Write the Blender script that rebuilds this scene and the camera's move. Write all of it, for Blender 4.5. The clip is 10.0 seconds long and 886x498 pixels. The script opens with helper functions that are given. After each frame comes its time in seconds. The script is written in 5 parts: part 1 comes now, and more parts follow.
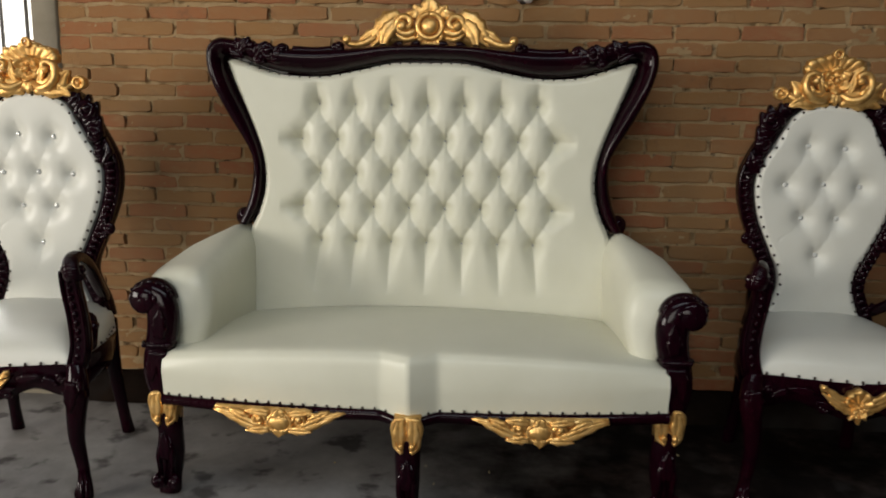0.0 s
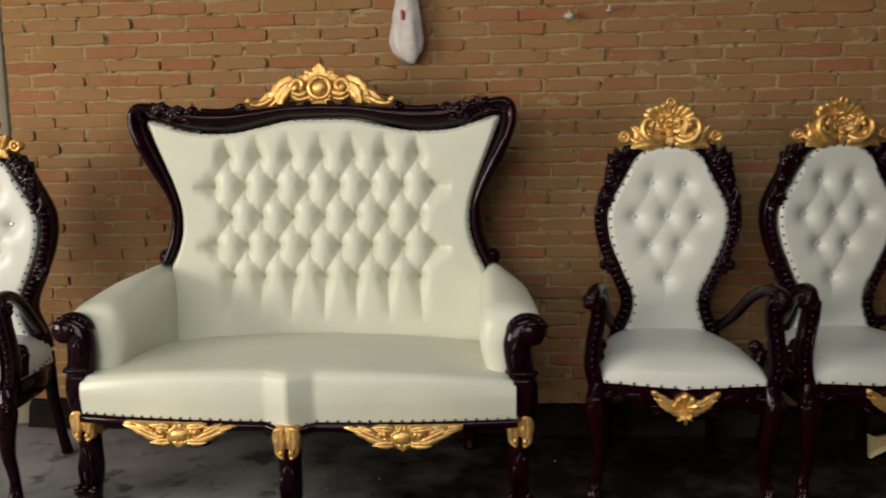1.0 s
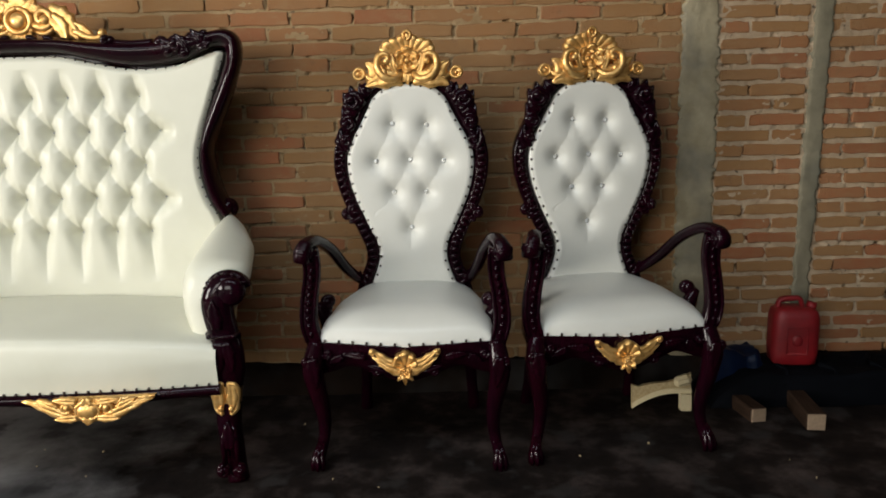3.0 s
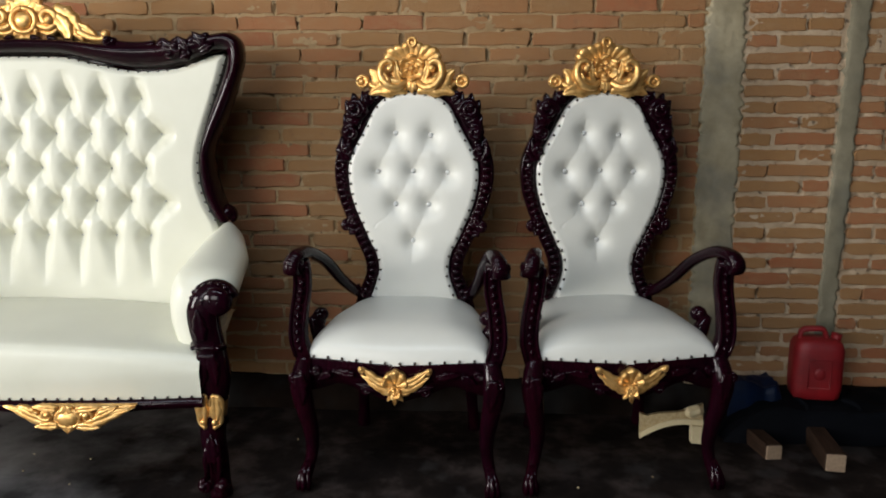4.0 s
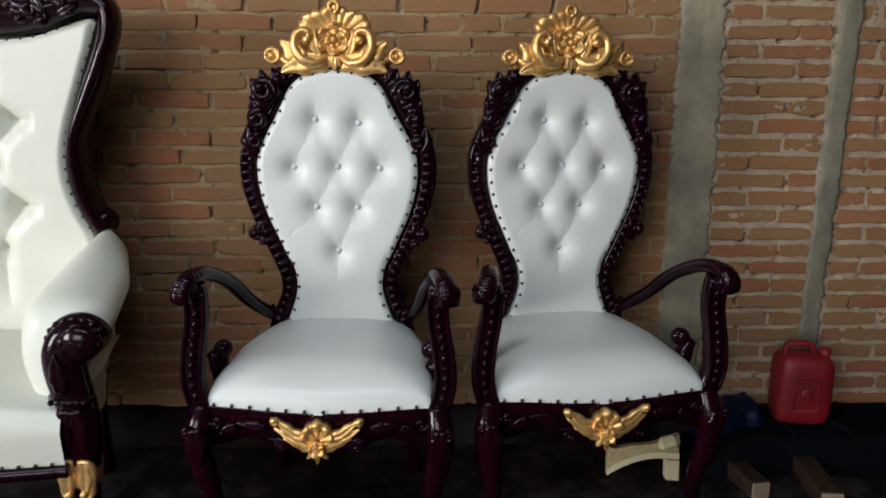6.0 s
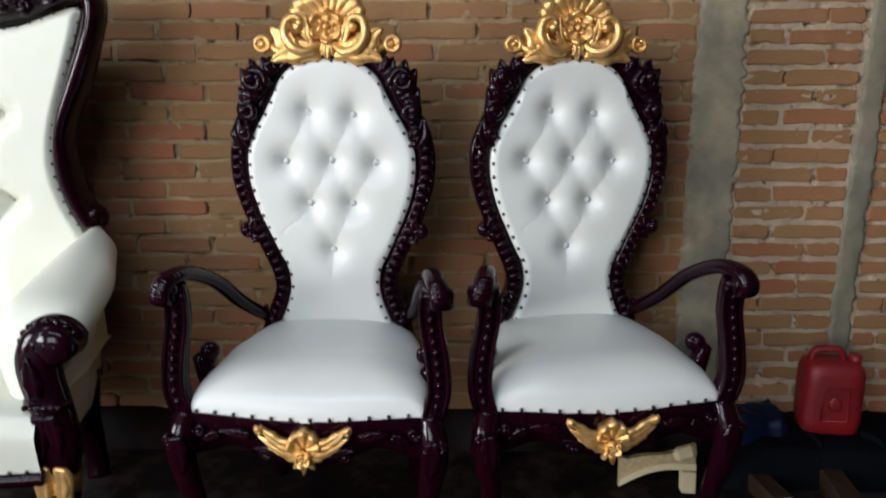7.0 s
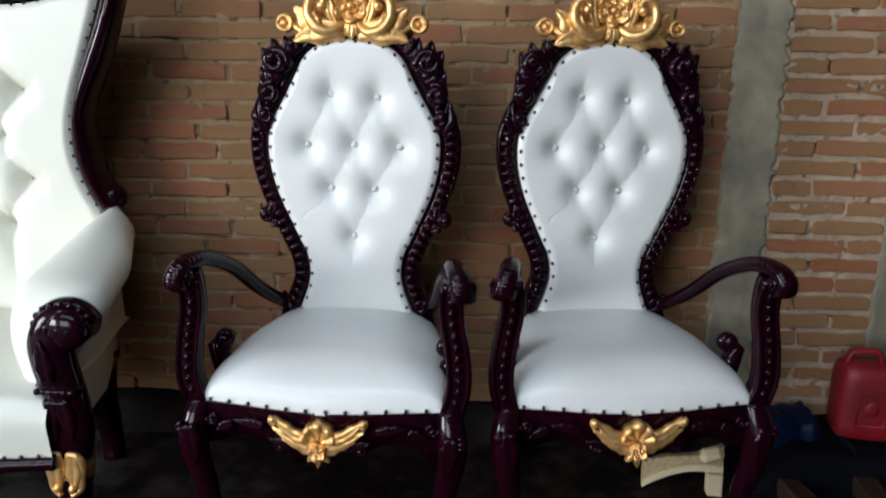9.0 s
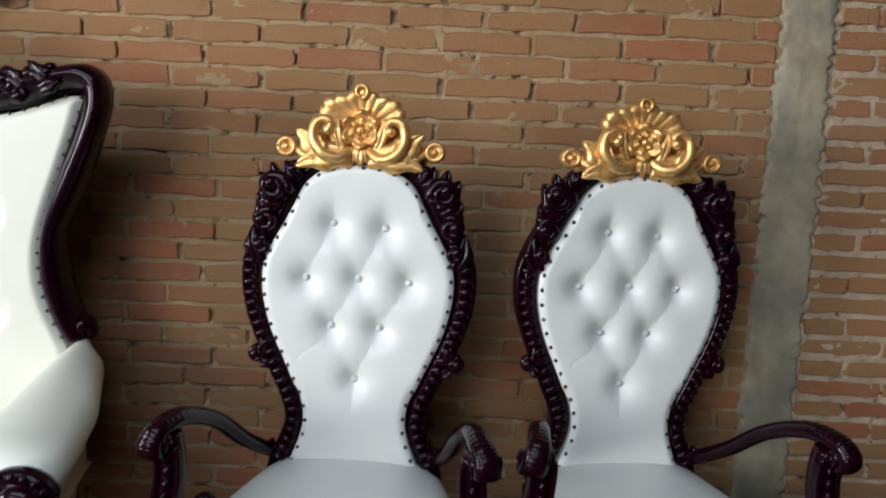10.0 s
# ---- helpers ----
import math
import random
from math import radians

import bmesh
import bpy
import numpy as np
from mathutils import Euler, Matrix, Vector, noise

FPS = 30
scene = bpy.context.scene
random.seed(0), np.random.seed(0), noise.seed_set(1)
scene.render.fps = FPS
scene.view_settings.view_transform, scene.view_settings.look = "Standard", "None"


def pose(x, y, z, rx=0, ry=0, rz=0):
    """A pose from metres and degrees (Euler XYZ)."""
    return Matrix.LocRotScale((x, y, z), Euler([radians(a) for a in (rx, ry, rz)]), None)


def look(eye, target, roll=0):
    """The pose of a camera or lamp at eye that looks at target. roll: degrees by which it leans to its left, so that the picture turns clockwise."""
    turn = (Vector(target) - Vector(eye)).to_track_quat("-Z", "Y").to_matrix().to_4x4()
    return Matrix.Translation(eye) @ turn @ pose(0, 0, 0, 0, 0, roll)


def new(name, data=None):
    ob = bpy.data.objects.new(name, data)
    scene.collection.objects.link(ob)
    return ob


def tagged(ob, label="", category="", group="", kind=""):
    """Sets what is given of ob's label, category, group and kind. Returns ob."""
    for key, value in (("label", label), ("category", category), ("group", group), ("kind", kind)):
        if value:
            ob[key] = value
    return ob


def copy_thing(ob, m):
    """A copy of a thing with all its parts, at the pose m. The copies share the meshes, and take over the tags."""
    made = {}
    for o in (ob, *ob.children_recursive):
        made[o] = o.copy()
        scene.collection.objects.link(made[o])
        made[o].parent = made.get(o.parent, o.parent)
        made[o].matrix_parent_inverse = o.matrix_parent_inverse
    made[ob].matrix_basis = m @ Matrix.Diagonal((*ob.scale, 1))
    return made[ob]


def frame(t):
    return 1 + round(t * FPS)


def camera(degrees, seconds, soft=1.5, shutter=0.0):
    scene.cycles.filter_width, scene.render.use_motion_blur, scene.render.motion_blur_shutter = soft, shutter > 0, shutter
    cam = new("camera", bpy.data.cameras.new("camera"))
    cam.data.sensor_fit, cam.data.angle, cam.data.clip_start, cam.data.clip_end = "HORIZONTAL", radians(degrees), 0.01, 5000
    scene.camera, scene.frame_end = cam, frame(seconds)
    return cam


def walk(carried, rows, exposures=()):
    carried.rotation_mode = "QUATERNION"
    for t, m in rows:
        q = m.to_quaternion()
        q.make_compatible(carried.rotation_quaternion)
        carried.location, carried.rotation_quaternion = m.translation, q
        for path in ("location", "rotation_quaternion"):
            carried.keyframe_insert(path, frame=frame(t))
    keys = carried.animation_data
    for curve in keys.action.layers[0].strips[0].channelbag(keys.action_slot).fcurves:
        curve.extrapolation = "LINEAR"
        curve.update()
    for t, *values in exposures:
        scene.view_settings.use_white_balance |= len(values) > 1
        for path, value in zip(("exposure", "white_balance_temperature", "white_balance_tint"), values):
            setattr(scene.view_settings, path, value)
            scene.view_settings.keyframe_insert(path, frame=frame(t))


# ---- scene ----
cam = camera(59.9, 10.0, soft=1.8, shutter=0.4)
PATH = [
    (0, (-1.143, -3.039, 1.224), (-1.262, -1.074, 0.871), 0.9),
    (0.5, (-0.927, -3.241, 1.208), (-1.121, -1.28, 0.867), 1.2),
    (0.7, (-0.842, -3.292, 1.222), (-1.024, -1.33, 0.883), 0.0),
    (1, (-0.653, -3.369, 1.263), (-0.801, -1.392, 1.006), -0.8),
    (1.2, (-0.553, -3.407, 1.255), (-0.712, -1.433, 0.972), -0.5),
    (1.5, (-0.366, -3.448, 1.232), (-0.507, -1.475, 0.936), 0.5),
    (1.7, (-0.291, -3.434, 1.232), (-0.4, -1.464, 0.907), 0.5),
    (2, (-0.171, -3.348, 1.234), (-0.263, -1.372, 0.943), -0.9),
    (2.2, (-0.12, -3.293, 1.235), (-0.196, -1.32, 0.912), -0.8),
    (2.5, (-0.024, -3.191, 1.237), (0.017, -1.227, 0.863), 0.4),
    (2.7, (0.032, -3.15, 1.217), (0.068, -1.19, 0.825), -0.7),
    (3.8, (0.249, -3.033, 1.234), (0.16, -1.073, 0.85), -0.3),
    (4, (0.248, -3.003, 1.222), (0.141, -1.04, 0.853), 0.0),
    (4.5, (0.183, -2.899, 1.257), (0.022, -0.937, 0.904), 1.6),
    (4.7, (0.129, -2.835, 1.252), (-0.015, -0.878, 0.868), 1.6),
    (5, (0.057, -2.701, 1.24), (0.002, -0.73, 0.905), 0.9),
    (5.2, (0.062, -2.653, 1.24), (0.035, -0.691, 0.855), 1.3),
    (5.5, (0.11, -2.591, 1.241), (0.163, -0.64, 0.807), 1.2),
    (5.7, (0.161, -2.559, 1.242), (0.243, -0.61, 0.801), 0.8),
    (6.8, (0.309, -2.423, 1.249), (0.288, -0.465, 0.839), -0.7),
    (7, (0.318, -2.405, 1.23), (0.3, -0.456, 0.78), 0.0),
    (7.2, (0.319, -2.43, 1.198), (0.326, -0.49, 0.712), 0.8),
    (7.5, (0.307, -2.386, 1.155), (0.264, -0.493, 0.511), -0.1),
    (7.7, (0.305, -2.385, 1.135), (0.262, -0.52, 0.414), -0.3),
    (8, (0.304, -2.376, 1.114), (0.275, -0.512, 0.392), 0.6),
    (8.2, (0.298, -2.371, 1.121), (0.264, -0.491, 0.437), 0.6),
    (8.5, (0.288, -2.356, 1.162), (0.26, -0.451, 0.554), 1.0),
    (9, (0.322, -2.337, 1.233), (0.239, -0.401, 0.738), 0.9),
    (9.5, (0.277, -2.253, 1.29), (0.225, -0.29, 0.909), 2.3),
    (9.7, (0.254, -2.21, 1.31), (0.19, -0.237, 0.988), 2.1),
    (10, (0.207, -2.11, 1.35), (0.195, -0.133, 1.046), 2.5),
]
EXPOSURES = [(0, -0.75, 6950, 9), (0.5, -0.73, 7050, 9), (1.0, -0.48, 7250, 9), (1.5, -0.26, 7250, 9), (2.5, -0.08, 6900, 9), (4.0, 0.08, 6500, 10), (4.5, -0.12, 6150, 10), (5.0, -0.24, 6050, 10), (5.5, -0.11, 6050, 11),
             (6.8, 0.24, 6050, 11), (7.5, 0.60, 5750, 12), (8.0, 1.03, 5700, 12), (8.5, 0.82, 5650, 12), (9.0, 0.34, 5750, 12), (9.5, 0.15, 5850, 12), (10.0, 0.30, 5900, 12)]
walk(cam, [(t, look(eye, target, roll)) for t, eye, target, roll in PATH], EXPOSURES)
SKY, GATE_WATTS, SIDE_WATTS, ROOF_FILL_WATTS, WINDOW_WATTS = 0.12, 135.0, 380.0, 88.0, 45.0


# ---- light ----
def make_world():
    world = bpy.data.worlds.new("sky")
    scene.world = world
    world.use_nodes = True
    nt = world.node_tree
    sky = nt.nodes.new("ShaderNodeTexSky")
    sky.sky_type, sky.sun_disc = "NISHITA", False
    sky.sun_elevation, sky.sun_rotation = radians(48), radians(250)
    nt.links.new(sky.outputs[0], nt.nodes["Background"].inputs[0])
    nt.nodes["Background"].inputs[1].default_value = SKY


def area_lamp(name, m, wide, high, watts, colour):
    lamp = bpy.data.lights.new(name, "AREA")
    lamp.shape, lamp.size, lamp.size_y, lamp.energy, lamp.color = "RECTANGLE", wide, high, watts, colour
    ob = new(name, lamp)
    ob.matrix_world = m
    return ob


make_world()
# daylight through the wide gateway behind the camera, and through the barred window
area_lamp("gateway_daylight", look((-2.9, -6.8, 1.9), (-1.2, 0, 0.9)), 3.0, 1.7, GATE_WATTS, (1.0, 0.97, 0.92))
area_lamp("side_gate_daylight", look((-6.8, -4.3, 1.6), (-0.5, 0, 0.9)), 2.2, 1.8, SIDE_WATTS, (1.0, 0.97, 0.93))
# added overhead fill for seat tops and upper wall; no rooflight is known
area_lamp("rooflight_daylight", pose(-0.9, -3.1, 3.17), 3.2, 1.1, ROOF_FILL_WATTS, (0.80, 0.90, 1.0))
area_lamp("window_daylight", look((-3.6, 0.10, 1.4), (-3.5, -3, 0.9)), 1.2, 1.7, WINDOW_WATTS, (0.96, 0.98, 1.0))


# ---- materials ----
def material(name):
    m = bpy.data.materials.new(name)
    m.use_nodes = True
    nt = m.node_tree
    return m, nt, nt.nodes["Principled BSDF"]


def node(nt, kind, **values):
    n = nt.nodes.new(kind)
    for key, value in values.items():
        n.inputs[key.replace("_", " ")].default_value = value
    return n


def ramp(nt, source, stops):
    r = nt.nodes.new("ShaderNodeValToRGB")
    nt.links.new(source, r.inputs[0])
    els = r.color_ramp.elements
    while len(els) < len(stops):
        els.new(0.5)
    for e, (at, colour) in zip(els, stops):
        e.position = at
        e.color = (*colour, 1) if len(colour) == 3 else colour
    return r.outputs[0]


def coords(nt, kind="Object", scale=None):
    c = nt.nodes.new("ShaderNodeTexCoord").outputs[kind]
    if scale is None:
        return c
    mp = nt.nodes.new("ShaderNodeMapping")
    mp.inputs["Scale"].default_value = scale
    nt.links.new(c, mp.inputs[0])
    return mp.outputs[0]


def coords_of(nt, vec, scale):
    mp = nt.nodes.new("ShaderNodeMapping")
    nt.links.new(vec, mp.inputs[0])
    mp.inputs["Scale"].default_value = scale
    return mp.outputs[0]


def noise_tex(nt, vec, scale, detail=4.0, rough=0.55):
    n = node(nt, "ShaderNodeTexNoise", Scale=scale, Detail=detail, Roughness=rough)
    nt.links.new(vec, n.inputs["Vector"])
    return n.outputs[0]


def mix(nt, fac, a, b, mode="MIX"):
    n = nt.nodes.new("ShaderNodeMix")
    n.data_type, n.blend_type = "RGBA", mode
    for socket, value in ((n.inputs[0], fac), (n.inputs[6], a), (n.inputs[7], b)):
        if isinstance(value, (int, float)):
            socket.default_value = value
        elif isinstance(value, tuple):
            socket.default_value = (*value, 1)
        else:
            nt.links.new(value, socket)
    return n.outputs[2]


def bump(nt, bsdf, height, strength, distance=0.01):
    b = node(nt, "ShaderNodeBump", Strength=strength, Distance=distance)
    nt.links.new(height, b.inputs["Height"])
    nt.links.new(b.outputs[0], bsdf.inputs["Normal"])


def grey(nt, source, lo, hi, at0=0.3, at1=0.7):
    return ramp(nt, source, [(at0, (lo, lo, lo)), (at1, (hi, hi, hi))])


def leather(name, lo, hi):
    m, nt, b = material(name)
    c = coords(nt)
    wide = noise_tex(nt, c, 5.0, 3)
    fine = noise_tex(nt, c, 420.0, 2)
    nt.links.new(ramp(nt, wide, [(0.25, lo), (0.75, hi)]), b.inputs["Base Color"])
    nt.links.new(grey(nt, wide, 0.36, 0.48), b.inputs["Roughness"])
    b.inputs["Specular IOR Level"].default_value = 0.38
    b.inputs["Coat Weight"].default_value = 0.16
    b.inputs["Coat Roughness"].default_value = 0.26
    bump(nt, b, fine, 0.12, 0.0012)
    return m


def dark_wood():
    m, nt, b = material("mahogany_lacquer")
    c = coords(nt, scale=(14, 14, 3))
    grain = noise_tex(nt, c, 6.0, 5, 0.6)
    col = ramp(nt, grain, [(0.3, (0.0035, 0.0006, 0.0020)), (0.75, (0.0125, 0.0010, 0.0045))])
    col = mix(nt, grey(nt, noise_tex(nt, coords(nt), 7.0, 3), 0.0, 0.7, 0.45, 0.65), col, (0.0130, 0.0009, 0.0034))
    nt.links.new(col, b.inputs["Base Color"])
    nt.links.new(grey(nt, noise_tex(nt, coords(nt), 30.0), 0.10, 0.20), b.inputs["Roughness"])
    b.inputs["Specular IOR Level"].default_value = 0.07
    b.inputs["Coat Weight"].default_value = 0.22
    b.inputs["Coat Roughness"].default_value = 0.03
    bump(nt, b, noise_tex(nt, coords(nt), 60.0, 3), 0.22, 0.004)
    return m


def gold_paint():
    m, nt, b = material("gold_paint")
    c = coords(nt)
    wear = noise_tex(nt, c, 45.0, 5, 0.65)
    nt.links.new(ramp(nt, wear, [(0.26, (0.36, 0.150, 0.036)), (0.46, (0.74, 0.425, 0.135)), (0.78, (0.90, 0.600, 0.255))]), b.inputs["Base Color"])
    b.inputs["Metallic"].default_value = 0.72
    nt.links.new(grey(nt, wear, 0.44, 0.30), b.inputs["Roughness"])
    bump(nt, b, noise_tex(nt, c, 90.0, 3), 0.16, 0.003)
    return m


def brick_clay(name, dull, red, random_socket):
    m, nt, b = material(name)
    geo = nt.nodes.new("ShaderNodeNewGeometry" if random_socket == "Random Per Island" else "ShaderNodeObjectInfo")
    pick = geo.outputs[random_socket]
    c = nt.nodes.new("ShaderNodeNewGeometry").outputs["Position"]
    base = ramp(nt, pick, [(0.0, tuple(1.08 * p for p in dull)), (0.35, dull), (0.62, tuple(0.55 * p + 0.45 * q for p, q in zip(dull, red))), (0.85, red), (1.0, tuple(0.8 * p for p in red))])
    blotch = noise_tex(nt, c, 26.0, 5, 0.7)
    col = mix(nt, grey(nt, blotch, 0.0, 0.48), base, (0.285, 0.155, 0.070))
    burnt = noise_tex(nt, c, 13.0, 4, 0.6)
    col = mix(nt, grey(nt, burnt, 0.0, 0.55, 0.60, 0.78), col, (0.13, 0.065, 0.035))
    dust = noise_tex(nt, c, 2.1, 4, 0.6)
    col = mix(nt, grey(nt, dust, 0.0, 0.6, 0.40, 0.70), col, (0.272, 0.154, 0.070))
    smear = noise_tex(nt, coords_of(nt, c, (9.0, 9.0, 26.0)), 1.0, 6, 0.72)
    col = mix(nt, grey(nt, smear, 0.0, 0.6, 0.52, 0.75), col, (0.335, 0.208, 0.098))
    nt.links.new(col, b.inputs["Base Color"])
    b.inputs["Roughness"].default_value = 0.9
    bump(nt, b, noise_tex(nt, c, 140.0, 6, 0.75), 0.8, 0.006)
    return m


def mortar(name, pale, ashen=0.0):
    m, nt, b = material(name)
    c = nt.nodes.new("ShaderNodeNewGeometry").outputs["Position"]
    a = noise_tex(nt, c, 9.0, 5, 0.6)
    col = ramp(nt, a, [(p, tuple(pale * (v + ashen * (c[0] * 0.80 - v)) for v in c)) for p, c in ((0.3, (0.300, 0.190, 0.088)), (0.55, (0.410, 0.275, 0.140)), (0.8, (0.51, 0.375, 0.220)))])
    hole = noise_tex(nt, c, 34.0, 3, 0.5)
    col = mix(nt, grey(nt, hole, 0.8, 0.0, 0.30, 0.38), col, (0.07, 0.045, 0.026))
    nt.links.new(col, b.inputs["Base Color"])
    b.inputs["Roughness"].default_value = 0.95
    bump(nt, b, noise_tex(nt, c, 90.0, 6, 0.7), 0.9, 0.008)
    return m


def concrete(name, lo, hi, scale=5.0, rough=0.85, stain=(0.05, 0.045, 0.04), amount=0.5):
    m, nt, b = material(name)
    c = nt.nodes.new("ShaderNodeNewGeometry").outputs["Position"]
    a = noise_tex(nt, c, scale, 6, 0.62)
    spots = noise_tex(nt, c, scale * 0.45, 3)
    col = ramp(nt, a, [(0.3, lo), (0.7, hi)])
    col = mix(nt, grey(nt, spots, 0.0, amount, 0.48, 0.7), col, stain)
    nt.links.new(col, b.inputs["Base Color"])
    nt.links.new(grey(nt, spots, rough, rough * 0.7), b.inputs["Roughness"])
    b.inputs["Specular IOR Level"].default_value = 0.12
    bump(nt, b, noise_tex(nt, c, scale * 16, 6, 0.7), 0.5, 0.006)
    return m


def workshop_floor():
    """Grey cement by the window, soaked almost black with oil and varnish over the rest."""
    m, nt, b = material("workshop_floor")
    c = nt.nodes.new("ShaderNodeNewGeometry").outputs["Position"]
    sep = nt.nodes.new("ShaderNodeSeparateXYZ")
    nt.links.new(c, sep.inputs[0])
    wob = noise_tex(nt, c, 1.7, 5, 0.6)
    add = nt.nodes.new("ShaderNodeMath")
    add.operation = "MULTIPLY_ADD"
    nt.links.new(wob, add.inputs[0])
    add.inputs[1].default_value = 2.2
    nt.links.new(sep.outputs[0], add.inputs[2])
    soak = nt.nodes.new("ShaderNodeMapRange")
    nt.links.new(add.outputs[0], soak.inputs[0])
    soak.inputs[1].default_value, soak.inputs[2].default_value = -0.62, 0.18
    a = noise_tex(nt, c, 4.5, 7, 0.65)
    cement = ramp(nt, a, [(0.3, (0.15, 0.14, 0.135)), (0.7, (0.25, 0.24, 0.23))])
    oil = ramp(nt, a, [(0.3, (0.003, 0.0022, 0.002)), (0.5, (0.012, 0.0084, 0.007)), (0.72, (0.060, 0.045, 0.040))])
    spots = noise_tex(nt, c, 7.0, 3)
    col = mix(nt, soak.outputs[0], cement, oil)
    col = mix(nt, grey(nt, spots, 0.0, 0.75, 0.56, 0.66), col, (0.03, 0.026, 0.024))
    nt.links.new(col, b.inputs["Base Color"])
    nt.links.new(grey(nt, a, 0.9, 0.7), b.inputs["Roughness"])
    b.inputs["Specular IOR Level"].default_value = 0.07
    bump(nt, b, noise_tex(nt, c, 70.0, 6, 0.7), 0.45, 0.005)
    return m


def plain(name, colour, rough, metal=0.0, wear=0.2, scale=12.0, relief=0.1, coat=0.0):
    m, nt, b = material(name)
    a = noise_tex(nt, coords(nt), scale, 5, 0.6)
    dark = tuple(v * (1 - wear) for v in colour)
    nt.links.new(ramp(nt, a, [(0.3, dark), (0.7, colour)]), b.inputs["Base Color"])
    nt.links.new(grey(nt, a, min(1, rough * 1.2), rough), b.inputs["Roughness"])
    b.inputs["Metallic"].default_value = metal
    b.inputs["Coat Weight"].default_value = coat
    bump(nt, b, noise_tex(nt, coords(nt), scale * 9, 4), relief, 0.003)
    return m


def sawn_wood(name, light, dark):
    m, nt, b = material(name)
    grain = noise_tex(nt, coords(nt, scale=(22, 2.2, 22)), 4.0, 6, 0.65)
    nt.links.new(ramp(nt, grain, [(0.3, dark), (0.7, light)]), b.inputs["Base Color"])
    b.inputs["Roughness"].default_value = 0.75
    bump(nt, b, grain, 0.35, 0.003)
    return m


def clear_crystal():
    m, nt, b = material("crystal")
    b.inputs["Base Color"].default_value = (0.80, 0.80, 0.78, 1)
    b.inputs["Roughness"].default_value = 0.12
    b.inputs["Transmission Weight"].default_value = 0.45
    return m


def thin_plastic():
    m, nt, b = material("thin_plastic_film")
    a = noise_tex(nt, coords(nt), 30.0, 4)
    nt.links.new(ramp(nt, a, [(0.3, (0.58, 0.50, 0.47)), (0.7, (0.78, 0.71, 0.68))]), b.inputs["Base Color"])
    b.inputs["Roughness"].default_value = 0.35
    b.inputs["Transmission Weight"].default_value = 0.25
    bump(nt, b, a, 0.6, 0.006)
    return m


LEATHER, WOOD, GOLD = leather("white_leatherette", (0.600, 0.592, 0.532), (0.656, 0.648, 0.587)), dark_wood(), gold_paint()
CREAM = leather("cream_leatherette", (0.600, 0.588, 0.476), (0.662, 0.650, 0.540))
DULL, RED = (0.298, 0.150, 0.053), (0.345, 0.108, 0.042)
CLAY_PIECE = brick_clay("brick_clay", DULL, RED, "Random")
CLAY_REST = brick_clay("brick_clay_far", DULL, RED, "Random Per Island")
MORTAR, MORTAR_PALE = mortar("cement_mortar", 0.90), mortar("pale_cement_mortar", 1.18, 0.25)
PILLAR = concrete("pillar_concrete", (0.240, 0.198, 0.122), (0.395, 0.338, 0.225), 9.0, 0.9, (0.135, 0.132, 0.115), 0.75)
CHASE = concrete("chase_concrete", (0.155, 0.135, 0.090), (0.255, 0.225, 0.155), 9.0, 0.9, (0.10, 0.10, 0.08), 0.7)
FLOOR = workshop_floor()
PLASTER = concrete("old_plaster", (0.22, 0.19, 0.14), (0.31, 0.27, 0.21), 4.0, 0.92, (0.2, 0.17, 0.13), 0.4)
# for walls out of view, darkened to cut bounce and deepen the shade
DARK_UNSEEN = concrete("bounce_cutting_plaster", (0.055, 0.046, 0.036), (0.105, 0.088, 0.068), 4.0, 0.92, (0.04, 0.034, 0.028), 0.5)
# shade at the wall's foot, put into a near-black colour without specular
FOOTING_SHADE = concrete("footing_shade", (0.006, 0.0042, 0.0032), (0.016, 0.0105, 0.008), 7.0, 0.9, (0.03, 0.03, 0.03), 0.7)
FOOTING_SHADE.node_tree.nodes["Principled BSDF"].inputs["Specular IOR Level"].default_value = 0.0
NAIL = plain("dull_nail_steel", (0.085, 0.070, 0.060), 0.32, 0.85)
STEEL = plain("painted_steel", (0.12, 0.11, 0.10), 0.5, 0.3)
CRYSTAL = clear_crystal()
CAN_RED = plain("red_polyethylene", (0.25, 0.006, 0.010), 0.50, 0, 0.45, 9.0, 0.15)
TARP = plain("blue_black_tarpaulin", (0.004, 0.0045, 0.006), 0.7, 0, 0.5, 6.0, 0.4)
TARP.node_tree.nodes["Principled BSDF"].inputs["Specular IOR Level"].default_value = 0.03
TARP_BLUE = plain("blue_tarpaulin", (0.002, 0.008, 0.028), 0.45, 0, 0.5, 14.0, 0.4)
TARP_BLUE.node_tree.nodes["Principled BSDF"].inputs["Specular IOR Level"].default_value = 0.15
PINE = sawn_wood("pale_sawn_wood", (0.60, 0.51, 0.32), (0.54, 0.45, 0.27))
CUT_END = sawn_wood("cut_timber_end", (0.27, 0.19, 0.12), (0.17, 0.115, 0.075))
PINE_STAINED = sawn_wood("stained_pine", (0.46, 0.37, 0.20), (0.26, 0.18, 0.085))
BEAM = sawn_wood("weathered_timber", (0.040, 0.022, 0.014), (0.014, 0.008, 0.005))
BEAM.node_tree.nodes["Principled BSDF"].inputs["Specular IOR Level"].default_value = 0.08
FILM = thin_plastic()
PRINT_RED = plain("red_print", (0.45, 0.04, 0.05), 0.5)
# for the unseen ceiling, kept dark to cut bounced light
ROOF = plain("unseen_dark_roof", (0.10, 0.095, 0.09), 0.8)
EARTH = plain("dry_earth", (0.34, 0.29, 0.22), 0.95, 0, 0.4, 2.0, 0.4)


# ---- building tools ----
DEPTH, WINGS, INSET = [1.0], [0.0], [0.0]


